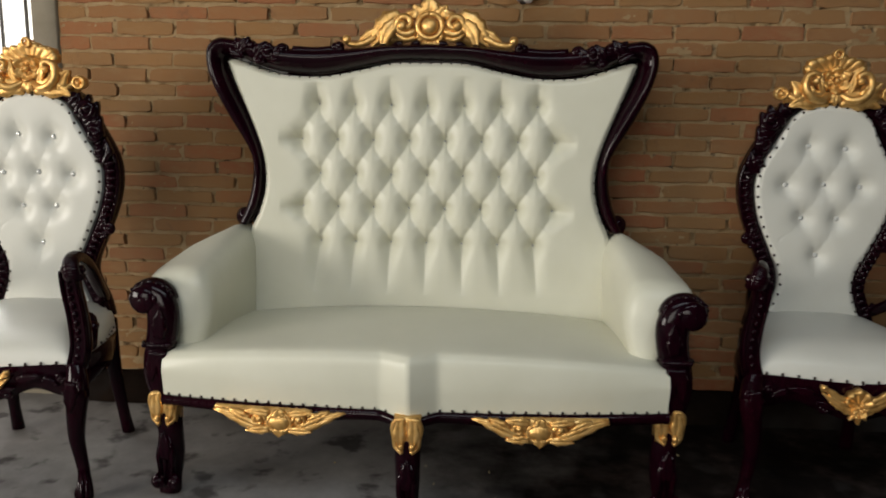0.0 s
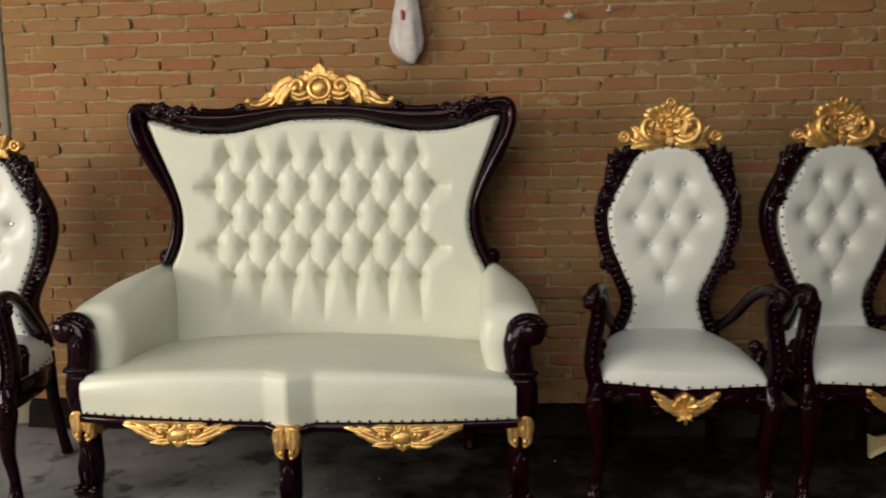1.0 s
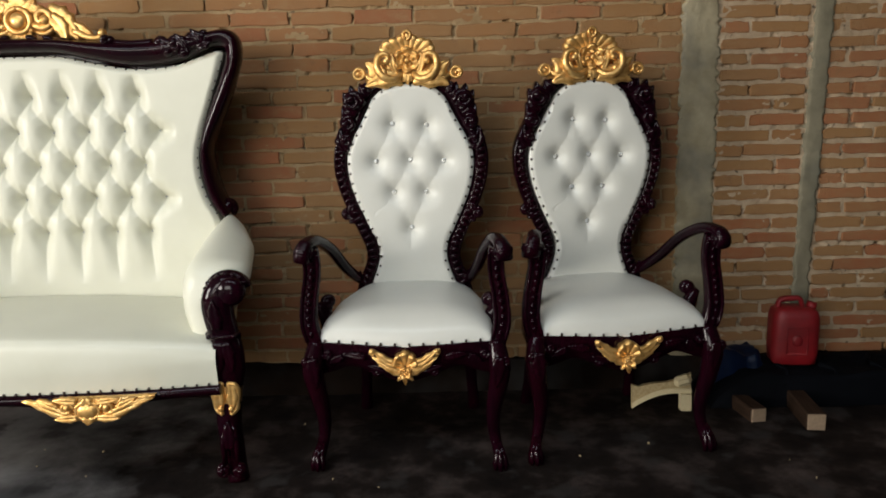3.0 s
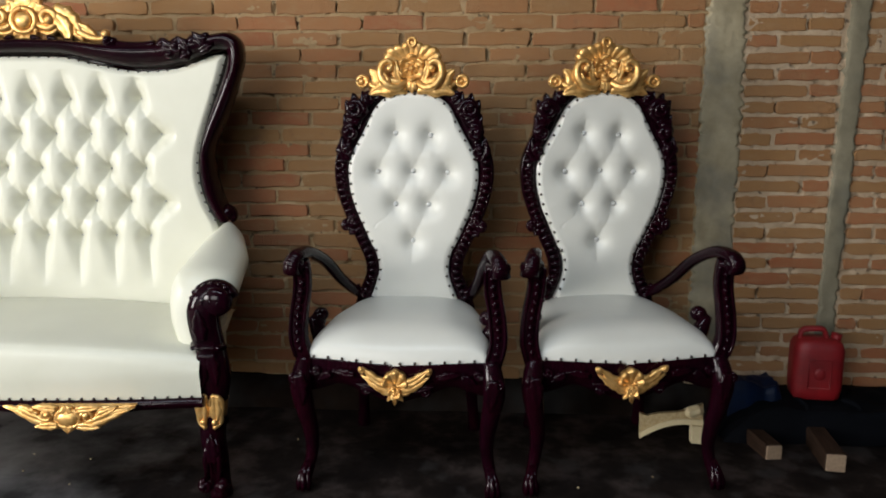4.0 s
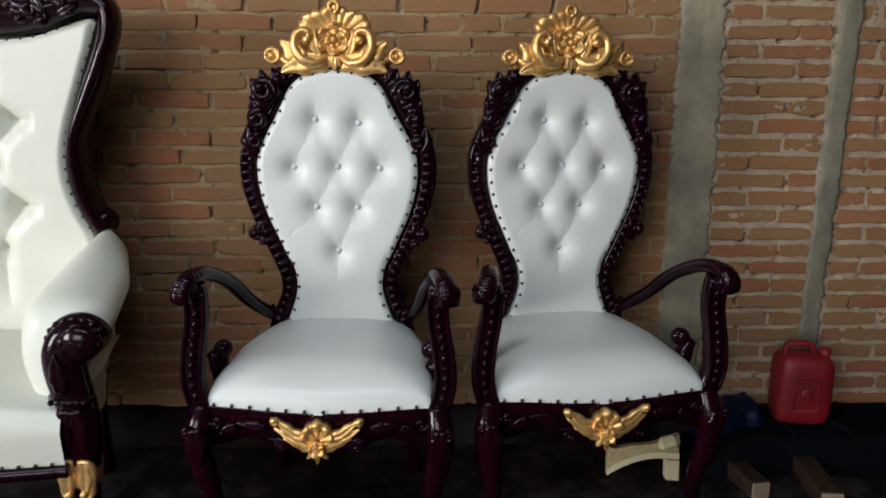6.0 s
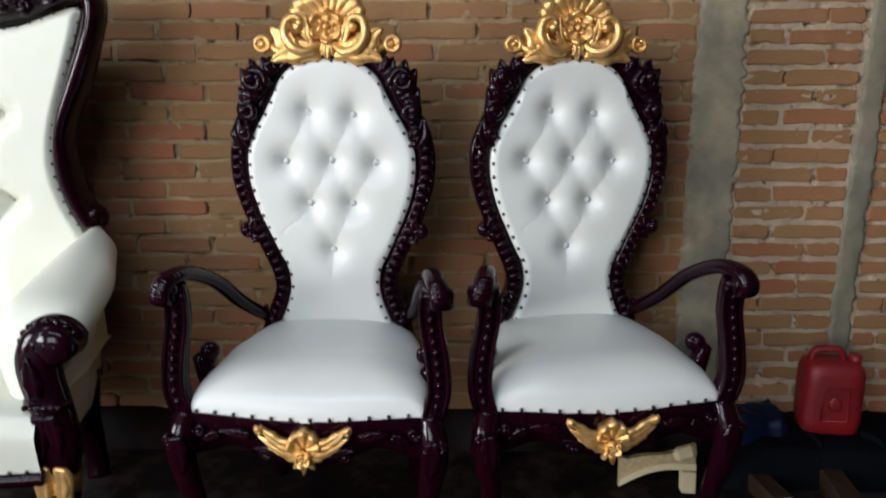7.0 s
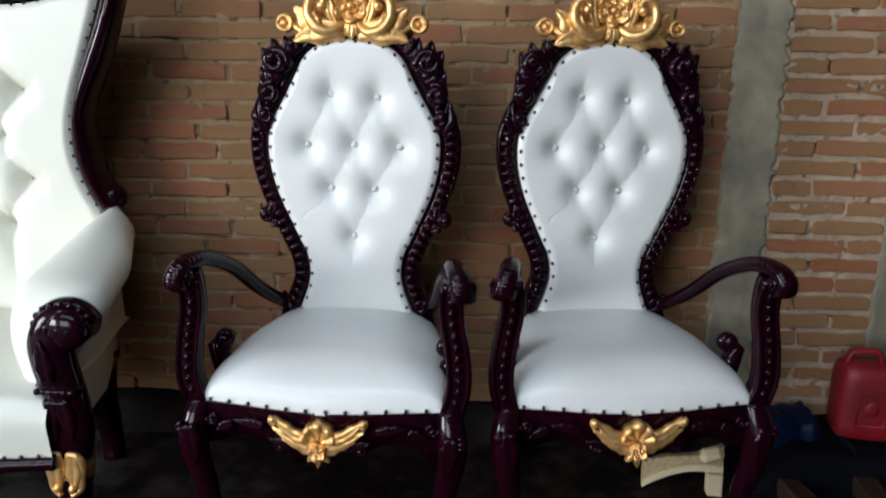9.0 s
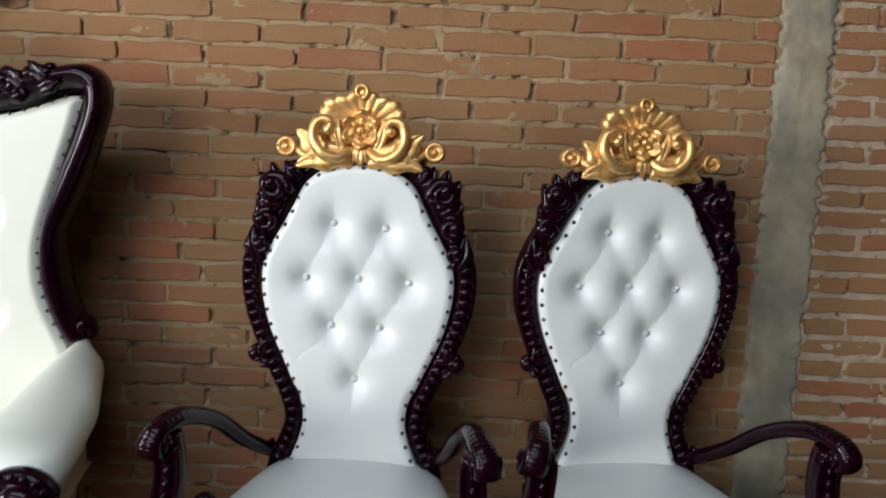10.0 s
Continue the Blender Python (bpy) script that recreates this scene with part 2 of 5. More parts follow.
def part(name, bm, mat, parent=None, label="", smooth=True, kind=""):
    """Links a bmesh as one mesh object under its thing or part."""
    if WINGS[0]:
        for v in bm.verts:
            k = min(1.0, max(0.0, (abs(v.co.x) - 0.34) / 0.42)) * min(1.0, max(0.0, (v.co.z - 0.95) / 0.40))
            v.co.y -= WINGS[0] * k * k * (3 - 2 * k)
    for v in bm.verts if INSET[0] else ():
        v.co.x -= math.copysign(INSET[0], v.co.x)
    if DEPTH[0] != 1.0:
        bmesh.ops.scale(bm, vec=(1, DEPTH[0], 1), verts=bm.verts)
    me = bpy.data.meshes.new(name)
    bmesh.ops.recalc_face_normals(bm, faces=bm.faces)
    for f in bm.faces:
        f.smooth = smooth
    bm.to_mesh(me)
    bm.free()
    me.materials.append(mat)
    ob = new(name, me)
    if parent is not None:
        ob.parent = parent
    return tagged(ob, label=label, kind=kind)


def share(name, source, parent, m):
    ob = new(name, source.data)
    ob.parent = parent
    ob.matrix_basis = m
    return ob


def thing(name, label, category, group=""):
    ob = new(name)
    ob.empty_display_size = 0.1
    return tagged(ob, label=label, category=category, group=group)


def block(bm, x0, x1, y0, y1, z0, z1, bevel=0.0, seg=1, turn=None):
    r = bmesh.ops.create_cube(bm, size=1.0)
    vs = r["verts"]
    bmesh.ops.scale(bm, vec=(x1 - x0, y1 - y0, z1 - z0), verts=vs)
    m = Matrix.Translation(((x0 + x1) / 2, (y0 + y1) / 2, (z0 + z1) / 2))
    if turn is not None:
        m = m @ turn
    bmesh.ops.transform(bm, matrix=m, verts=vs)
    if bevel:
        edges = list({e for v in vs for e in v.link_edges})
        bmesh.ops.bevel(bm, geom=edges, offset=bevel, segments=seg, affect="EDGES", profile=0.5)


def spline(points, n):
    """A smooth run of n points through the given ones (any number of coordinates)."""
    p = np.array(points, float)
    p = np.vstack((2 * p[0] - p[1], p, 2 * p[-1] - p[-2]))
    out = []
    for s in np.linspace(0, len(p) - 3 - 1e-9, n):
        i = int(s)
        t = s - i
        a, b, c, d = p[i:i + 4]
        out.append(0.5 * (2 * b + (c - a) * t + (2 * a - 5 * b + 4 * c - d) * t * t + (3 * b - a - 3 * c + d) * t ** 3))
    return np.array(out)


def sweep(bm, pts, ra, rb=None, seg=10, ref=(0, 1, 0), square=2.0):
    """A closed tube along pts; ra is its half-width across ref, rb along ref; square > 2 flattens the section."""
    pts = [Vector(p) for p in pts]
    n = len(pts)
    ra = np.broadcast_to(np.asarray(ra, float), (n,))
    rb = ra if rb is None else np.broadcast_to(np.asarray(rb, float), (n,))
    ref = Vector(ref)
    rings = []
    for i, p in enumerate(pts):
        t = (pts[min(i + 1, n - 1)] - pts[max(i - 1, 0)]).normalized()
        side = t.cross(ref)
        side = side.normalized() if side.length > 1e-4 else Vector((1, 0, 0))
        up = side.cross(t).normalized()
        ring = []
        for k in range(seg):
            a = 2 * math.pi * (k + 0.5) / seg
            c, s = math.cos(a), math.sin(a)
            q = (abs(c) ** square + abs(s) ** square) ** (-1 / square)
            ring.append(bm.verts.new(p + side * (c * q * ra[i]) + up * (s * q * rb[i])))
        rings.append(ring)
    for a, b in zip(rings, rings[1:]):
        for k in range(seg):
            bm.faces.new((a[k], a[(k + 1) % seg], b[(k + 1) % seg], b[k]))
    for ring in (rings[0], rings[-1]):
        mid = bm.verts.new(sum((v.co for v in ring), Vector()) / seg)
        for k in range(seg):
            bm.faces.new((ring[k], ring[(k + 1) % seg], mid))


def ball(bm, at, r, u=10, v=7, squash=(1, 1, 1)):
    m = Matrix.Translation(at) @ Matrix.Diagonal((*squash, 1))
    bmesh.ops.create_uvsphere(bm, u_segments=u, v_segments=v, radius=r, matrix=m)


def grid_faces(bm, rows, close=False):
    for a, b in zip(rows, rows[1:]):
        n = len(a)
        for k in range(n if close else n - 1):
            j = (k + 1) % n
            if len({a[k], a[j], b[j], b[k]}) == 4:
                bm.faces.new((a[k], a[j], b[j], b[k]))


def leaf(bm, base, tip, width, depth=0.012, lift=0.012, bend=0.0, lobes=3, n=12):
    """A carved acanthus leaf lying in an upright plane, bulging to the front (-y), with a lobed edge and a midrib."""
    base, tip = Vector(base), Vector(tip)
    along = tip - base
    across = Vector((along.z, 0, -along.x)).normalized()
    front, back = [], []
    for i in range(n + 1):
        t = i / n
        w = width * (math.sin(math.pi * min(1, t * 0.86 + 0.14)) ** 0.7) * (1 + 0.14 * math.cos(2 * math.pi * lobes * t)) * (1 - 0.35 * t)
        w = max(w, 0.0012)
        centre = base + along * t + across * (bend * math.sin(math.pi * t))
        rise = lift * math.sin(math.pi * (0.25 + 0.75 * t)) + lift * 0.9 * t * t
        rf, rbk = [], []
        for j, s in enumerate((-1, -0.55, -0.12, 0, 0.12, 0.55, 1)):
            y = (0.35 if abs(s) == 1 else 1.0 if abs(s) > 0.3 else 0.62) * depth
            p = centre + across * (s * w * 0.5)
            rf.append(bm.verts.new(p + Vector((0, -rise - y, 0))))
            rbk.append(bm.verts.new(p + Vector((0, -rise * 0.6 + 0.004, 0))))
        front.append(rf)
        back.append(rbk)
    grid_faces(bm, front)
    grid_faces(bm, back)
    for k in (0, -1):
        for i in range(n):
            bm.faces.new((front[i][k], front[i + 1][k], back[i + 1][k], back[i][k]))
    for i in (0, n):
        for k in range(6):
            bm.faces.new((front[i][k], front[i][k + 1], back[i][k + 1], back[i][k]))


def curl(bm, centre, r0, r1, start, turns, thick, thin, depth=0.0, n=26, squash=1.0, eye=True):
    """A C-scroll in an upright plane: a tapering strand that winds in to an eye. Angles in degrees; turns may be negative."""
    pts, ra = [], []
    for i in range(n):
        t = i / (n - 1)
        a = radians(start + 360 * turns * t)
        r = r0 + (r1 - r0) * t ** 0.8
        pts.append((centre[0] + r * math.cos(a), centre[1] - depth * t, centre[2] + r * math.sin(a) * squash))
        ra.append(thick + (thin - thick) * t)
    sweep(bm, pts, ra, [1.25 * v for v in ra], 8)
    if eye:
        ball(bm, Vector(pts[-1]) + Vector((0, -0.002, 0)), thin * 1.9, 9, 6)


def carve(name, mat, parent, build, both=True, label=""):
    """One carved piece as a part of its own, and its mirror image on the other side."""
    for s in ((1, -1) if both else (1,)):
        bm = bmesh.new()
        build(bm)
        if s < 0:
            bmesh.ops.scale(bm, vec=(-1, 1, 1), verts=bm.verts)
        part(name, bm, mat, parent, label)


def leaves(mat, parent, rows, depth=0.012, both=True, lobes=3, bend=0.0):
    for base, tip, w, lift in rows:
        carve("leaf", mat, parent, lambda bm: leaf(bm, base, tip, w, depth, lift, bend, lobes), both)


def curls(mat, parent, rows, both=True):
    for args in rows:
        carve("scroll", mat, parent, lambda bm: curl(bm, *args), both)


def mirror_x(bm):
    geom = bm.verts[:] + bm.edges[:] + bm.faces[:]
    made = bmesh.ops.duplicate(bm, geom=geom)["geom"]
    vs = [g for g in made if isinstance(g, bmesh.types.BMVert)]
    bmesh.ops.scale(bm, vec=(-1, 1, 1), verts=vs)


def bent(folds, ease):
    """Each fold as a run of short pieces (a, b, depth at a, depth at b) that leaves its buttons upright and leans over between them; a tail runs out straight."""
    out = []
    for (ax, az), (bx, bz), *tail in folds:
        n = 1 if tail else 4
        at = [(ax + (bx - ax) * (t * t * (3 - 2 * t) if n > 1 else t), az + (bz - az) * t, (1 - t if tail else ease + (1 - ease) * abs(2 * t - 1) ** 1.5)) for t in (k / n for k in range(n + 1))]
        out += [(p[:2], q[:2], p[2], q[2]) for p, q in zip(at, at[1:])]
    return out


def fold_field(x, z, folds, width, sharp=False):
    """How deep each place lies in the folds, 0 to 1: soft valleys, or sharp creases between full pillows, deepest at the buttons."""
    deep = np.zeros(x.shape)
    for (ax, az), (bx, bz), wa, wb in bent(folds, 0.34 if sharp else 0.55):
        ux, uz = bx - ax, bz - az
        t = np.clip(((x - ax) * ux + (z - az) * uz) / (ux * ux + uz * uz), 0, 1)
        d = np.hypot(x - ax - t * ux, z - az - t * uz)
        deep = np.maximum(deep, (wa + (wb - wa) * t) * ((1 - np.minimum(d / width, 1)) ** 2 if sharp else np.exp(-(d / width) ** 2)))
    return deep


def tufted_sheet(bm, side, top, z0, z_side, nu, nv, puff, buttons, folds, fold_depth, fold_width, pit, pit_width, rim_height, pit_power, creases, rear=0.03, sharp=False):
    """The padded front of a backrest: a grid inside its outline, domed at the rim, pressed in at buttons and along folds."""
    u = np.linspace(-1, 1, nu)[None, :] * np.ones((nv, 1))
    v = np.linspace(0, 1, nv)[:, None] * np.ones((1, nu))
    w = np.interp(z0 + v * (z_side - z0), side[:, 0], side[:, 1])
    x = u * w
    ztop = np.interp(np.abs(x), top[:, 0], top[:, 1])
    z = z0 + v * (ztop - z0)
    rim = np.minimum((1 - np.abs(u)) * w, (1 - v) * (ztop - z0))
    h = rim_height + (puff - rim_height) * (1 - np.clip(1 - rim / 0.022, 0, 1) ** 2.2)
    near = np.clip(rim / 0.03, 0, 1)
    h = h - fold_depth * fold_field(x, z, folds, fold_width, sharp) * near - 0.0012 * fold_field(x, z, creases, 0.0045) * near
    for bx, bz in buttons:
        h = h - pit * np.exp(-(np.hypot(x - bx, z - bz) / pit_width) ** pit_power)
    y = -h
    rows = [[bm.verts.new((x[i, j], y[i, j], z[i, j])) for j in range(nu)] for i in range(nv)]
    grid_faces(bm, rows)
    edge = [rows[i][0] for i in range(nv)] + rows[-1][1:] + [rows[i][-1] for i in range(nv - 2, -1, -1)]
    edge = [bm.verts.new(e.co) for e in edge]
    back = [bm.verts.new((e.co.x, rear, e.co.z)) for e in edge]
    for a, b, c, e in zip(edge, edge[1:], back[1:], back):
        bm.faces.new((a, b, c, e))
    return x, y, z


def outline(side, top, z0, n=90):
    """The half outline (x >= 0) of a backrest from its foot up the side and over to the middle."""
    zs = np.linspace(z0, side[-1, 0], n)
    pts = [(np.interp(z, side[:, 0], side[:, 1]), z) for z in zs]
    xs = np.linspace(side[-1, 1], 0, n // 2)[1:]
    pts += [(x, np.interp(x, top[:, 0], top[:, 1])) for x in xs]
    return np.array(pts)


def nails_along(bm, pts, step, r=0.0042):
    """Small domed heads set out along a run of points."""
    p = np.array(pts, float)
    s = np.concatenate(([0], np.cumsum(np.linalg.norm(np.diff(p, axis=0), axis=1))))
    for at in np.arange(step * 0.5, s[-1], step):
        q = [np.interp(at, s, p[:, k]) for k in range(3)]
        ball(bm, q, r, 6, 4, (1, 0.7, 1))


def beads_along(bm, pts, step, size):
    p = np.array(pts, float)
    s = np.concatenate(([0], np.cumsum(np.linalg.norm(np.diff(p, axis=0), axis=1))))
    for at in np.arange(step * 0.5, s[-1], step):
        q = [np.interp(at, s, p[:, k]) for k in range(3)]
        q2 = [np.interp(at + 0.002, s, p[:, k]) for k in range(3)]
        t = math.atan2(q2[2] - q[2], q2[0] - q[0])
        r = bmesh.ops.create_uvsphere(bm, u_segments=6, v_segments=4, radius=size)
        bmesh.ops.transform(bm, matrix=Matrix.Translation(q) @ Matrix.Rotation(-t, 4, "Y") @ Matrix.Diagonal((0.80, 0.75, 1.35, 1)), verts=r["verts"])


RAIL = ((0.0, 1, 0), (0.0, 0, 0.30), (0.05, 0, 0.60), (0.14, 0, 0.78), (0.27, 0, 0.93), (0.40, 0, 1.0), (0.58, 0, 0.94), (0.76, 0, 0.76), (0.92, 0, 0.42), (1.0, 0, 0.02), (1.02, 0.35, 0), (0.94, 0.75, 0), (0.80, 1, 0))
TUBE = ((0.0, 1, 0), (0.0, 0, 0.45), (0.03, 0, 0.72), (0.12, 0, 0.92), (0.26, 0, 1.0), (0.44, 0, 1.02), (0.62, 0, 0.98), (0.80, 0, 0.85), (0.94, 0, 0.62), (1.0, 0, 0.36), (0.99, 0, 0.08), (0.90, 0.6, 0), (0.74, 1, 0))


def moulding(bm, inner, outer, y_front, y_back, section=RAIL, flare=0.0):
    """A rail of rounded section between two matching outlines (half, x >= 0), mirrored into one run."""
    full_i = np.vstack((inner, (inner * (-1, 1))[::-1][1:]))
    full_o = np.vstack((outer, (outer * (-1, 1))[::-1][1:]))
    rows = []
    for (ix, iz), (ox, oz) in zip(full_i, full_o):
        ring = []
        for t, rear, fore in section:
            x, z = ix + (ox - ix) * t, iz + (oz - iz) * t
            ring.append(bm.verts.new((x, rear * y_back + fore * y_front - flare * t * min(1.0, max(0.0, (z - 1.0) / 0.30)), z)))
        rows.append(ring)
    grid_faces(bm, rows, close=True)
    for ring in (rows[0], rows[-1]):
        bm.faces.new(ring)


# ---- chair ----
CHAIR_SIDE = spline([(0.47, 0.168), (0.53, 0.158), (0.60, 0.131), (0.645, 0.124), (0.70, 0.134), (0.77, 0.164), (0.86, 0.203), (0.93, 0.222), (0.985, 0.227),
                     (1.03, 0.222), (1.08, 0.200), (1.13, 0.172), (1.18, 0.146)], 80)
CHAIR_TOP = spline([(0.0, 1.264), (0.04, 1.262), (0.08, 1.252), (0.112, 1.231), (0.133, 1.207), (0.146, 1.18)], 40)
CHAIR_BUTTONS = [(-0.061, 1.125), (0.061, 1.118), (-0.125, 0.992), (0.0, 0.995), (0.120, 0.990), (-0.063, 0.878), (0.054, 0.878), (-0.003, 0.748)]


def chair_back(chair):
    b = CHAIR_BUTTONS
    folds = [(b[0], b[2]), (b[0], b[3]), (b[1], b[3]), (b[1], b[4]), (b[2], b[5]), (b[3], b[5]), (b[3], b[6]), (b[4], b[6]), (b[5], b[7]), (b[6], b[7]),
             (b[0], (-0.062, 1.22), 1), (b[1], (0.064, 1.21), 1), (b[7], (-0.004, 0.64), 1)]
    # crisp pulls where the cover is drawn tight, all leaning one way
    pull = lambda p, q, a, c: (tuple(p[k] + (q[k] - p[k]) * a for k in (0, 1)), tuple(p[k] + (q[k] - p[k]) * c for k in (0, 1)))
    creases = [pull(b[0], b[2], 0.3, 0.85), pull(b[1], b[3], 0.35, 0.75), pull(b[3], b[5], 0.4, 0.95), pull(b[4], b[6], 0.3, 0.7), pull(b[6], b[7], 0.35, 0.8),
               ((-0.085, 0.845), (-0.135, 0.800)), (b[0], (-0.060, 1.165)), (b[7], (-0.006, 0.680))]
    bm = bmesh.new()
    x, y, z = tufted_sheet(bm, CHAIR_SIDE, CHAIR_TOP, 0.47, 1.18, 151, 236, 0.060, b, folds, 0.0040, 0.020, 0.026, 0.035, 0.050, 1.6, creases)
    part("back_upholstery", bm, LEATHER, chair, "deep-buttoned white leatherette pad")
    gem = None
    for bx, bz in b:
        k = np.argmin((x - bx) ** 2 + (z - bz) ** 2)
        m = pose(bx, y.flat[k] - 0.004, bz)
        if gem is None:
            bm = bmesh.new()
            bmesh.ops.create_icosphere(bm, subdivisions=1, radius=0.0100)
            bmesh.ops.scale(bm, vec=(1, 0.7, 1), verts=bm.verts)
            gem = part("button", bm, CRYSTAL, chair, "clear crystal button", False)
            gem.matrix_basis = m
        else:
            tagged(share("button", gem, chair, m), label="clear crystal button")
    inner = outline(CHAIR_SIDE, CHAIR_TOP, 0.47)
    grow = spline([(0.47, 0.050), (0.56, 0.044), (0.65, 0.043), (0.75, 0.044), (0.85, 0.044), (0.95, 0.048), (1.05, 0.050), (1.13, 0.052), (1.20, 0.054), (1.264, 0.046)], 60)
    t = np.gradient(inner, axis=0)
    nrm = np.stack((t[:, 1], -t[:, 0]), 1)
    nrm /= np.linalg.norm(nrm, axis=1)[:, None]
    for _ in range(6):
        nrm[1:-1] = (nrm[:-2] + nrm[1:-1] + nrm[2:]) / 3
    nrm /= np.linalg.norm(nrm, axis=1)[:, None]
    wide = np.interp(inner[:, 1], grow[:, 0], grow[:, 1])
    bm = bmesh.new()
    moulding(bm, inner - nrm * 0.004, inner + nrm * wide[:, None], -0.046, 0.045)
    frame_part = part("back_frame", bm, WOOD, chair, "dark carved lacquered frame")
    # raised beading down both sides
    mid = inner + nrm * (wide[:, None] * 0.62)
    run = [(p[0], -0.048, p[1]) for p in mid if 0.50 < p[1] < 1.12 and p[0] > 0.1]
    bm = bmesh.new()
    beads_along(bm, run, 0.0255, 0.0140)
    rim = inner + nrm * (wide[:, None] * 0.98)
    sweep(bm, [(p[0], -0.028, p[1]) for p in rim if 0.50 < p[1] < 1.13 and p[0] > 0.1][::3], 0.007, 0.012, 6)
    mirror_x(bm)
    part("beading", bm, WOOD, frame_part, "raised bead moulding", kind="stuff")
    # leaf carving at the shoulders and knots lower down
    leaves(WOOD, frame_part, [((0.172, -0.040, 1.175), (0.232, -0.034, 1.238), 0.072, 0.016), ((0.165, -0.040, 1.190), (0.205, -0.034, 1.262), 0.062, 0.018),
                              ((0.195, -0.040, 1.15), (0.238, -0.034, 1.190), 0.064, 0.014), ((0.205, -0.040, 1.12), (0.242, -0.034, 1.138), 0.054, 0.012),
                              ((0.140, -0.042, 1.225), (0.172, -0.036, 1.268), 0.050, 0.014), ((0.230, -0.038, 1.03), (0.248, -0.032, 1.115), 0.050, 0.012),
                              ((0.222, -0.03, 0.84), (0.248, -0.025, 0.785), 0.036, 0.012), ((0.200, -0.03, 0.775), (0.232, -0.025, 0.80), 0.034, 0.012)], 0.016, lobes=2, bend=0.010)
    curls(WOOD, frame_part, [((0.196, -0.060, 1.206), 0.033, 0.012, 200, -1.4, 0.014, 0.009, 0.012), ((0.216, -0.056, 1.128), 0.026, 0.010, 120, -1.3, 0.013, 0.009, 0.008),
                             ((0.226, -0.052, 1.066), 0.020, 0.008, 120, -1.2, 0.010, 0.008, 0.006), ((0.150, -0.052, 1.244), 0.018, 0.007, 120, -1.2, 0.010, 0.007, 0.006),
                             ((0.238, -0.044, 0.800), 0.018, 0.006, 90, -1.2, 0.009, 0.007, 0.004), ((0.196, -0.044, 0.560), 0.020, 0.007, 90, -1.3, 0.009, 0.006, 0.004)])
    bm = bmesh.new()
    ring = inner - nrm * 0.006
    half = [(p[0], -0.0565, p[1]) for p in ring]
    nails_along(bm, half + [(-a, c, d) for a, c, d in half[::-1]], 0.036, 0.0052)
    part("nail_trim", bm, NAIL, chair, "row of small dark nail heads", kind="stuff")
    bm = bmesh.new()
    poly = [(p[0], p[1]) for p in inner[::3]] + [(-p[0], p[1]) for p in inner[::-3]]
    a = [bm.verts.new((p[0] * 1.02, 0.034, p[1])) for p in poly]
    c = [bm.verts.new((p[0] * 1.02, 0.046, p[1])) for p in poly]
    bm.faces.new(a)
    bm.faces.new(c)
    grid_faces(bm, [a, c], close=True)
    part("back_board", bm, WOOD, chair, smooth=False)


def flat_fan(bm, centre, radii, a0, a1, flutes, depth, groove):
    """A fluted shell: one closed fan of rounded flutes with a scalloped rim; radii run from its end to its middle."""
    n, m = flutes * 6, 9
    front, rear = [], []
    for i in range(n + 1):
        f = i / n
        a = radians(a0 + (a1 - a0) * f)
        ph = abs(math.sin(math.pi * flutes * f)) ** 0.5
        mid = 1 - abs(2 * f - 1)
        r = float(np.interp(mid, np.linspace(0, 1, len(radii)), radii)) * (0.93 + 0.07 * ph)
        fr, rr = [], []
        for k in range(m):
            t = 0.12 + 0.88 * k / (m - 1)
            x, z = centre[0] + r * t * math.cos(a), centre[2] + r * t * math.sin(a)
            bulge = depth * (0.35 + 0.65 * t ** 1.5) + groove * ph * t
            fr.append(bm.verts.new((x, centre[1] - bulge * (0.70 if k == m - 1 else 1), z)))
            rr.append(bm.verts.new((x, centre[1] + 0.012, z)))
        front.append(fr)
        rear.append(rr)
    grid_faces(bm, front)
    grid_faces(bm, rear)
    for k in (0, -1):
        for i in range(n):
            bm.faces.new((front[i][k], front[i + 1][k], rear[i + 1][k], rear[i][k]))
    for i in (0, n):
        for k in range(m - 1):
            bm.faces.new((front[i][k], front[i][k + 1], rear[i][k + 1], rear[i][k]))


def rosette(bm, c, r, lobes, high):
    """A dished flower: wavy outer petals, a hollow, an inner ring and a centre bead."""
    rings = []
    prof = ((0.0, 0.30), (0.16, 0.34), (0.24, 0.52), (0.36, 0.80), (0.46, 0.62), (0.56, 0.42), (0.70, 0.72), (0.84, 1.0), (0.94, 0.90), (1.0, 0.55), (0.98, 0.0))
    for t, h in prof:
        ring = []
        for i in range(lobes * 8):
            a = 2 * math.pi * i / (lobes * 8)
            w = abs(math.sin(a * lobes / 2 + (0.7 if t < 0.5 else 0)))
            rr = r * t * (0.82 + 0.18 * w ** 0.6)
            ring.append(bm.verts.new((c[0] + rr * math.cos(a), c[1] - high * h * (0.55 + 0.45 * w), c[2] + rr * math.sin(a))))
        rings.append(ring)
    grid_faces(bm, rings, close=True)
    ball(bm, (c[0], c[1] - high * 0.62, c[2]), r * 0.19, 10, 7)


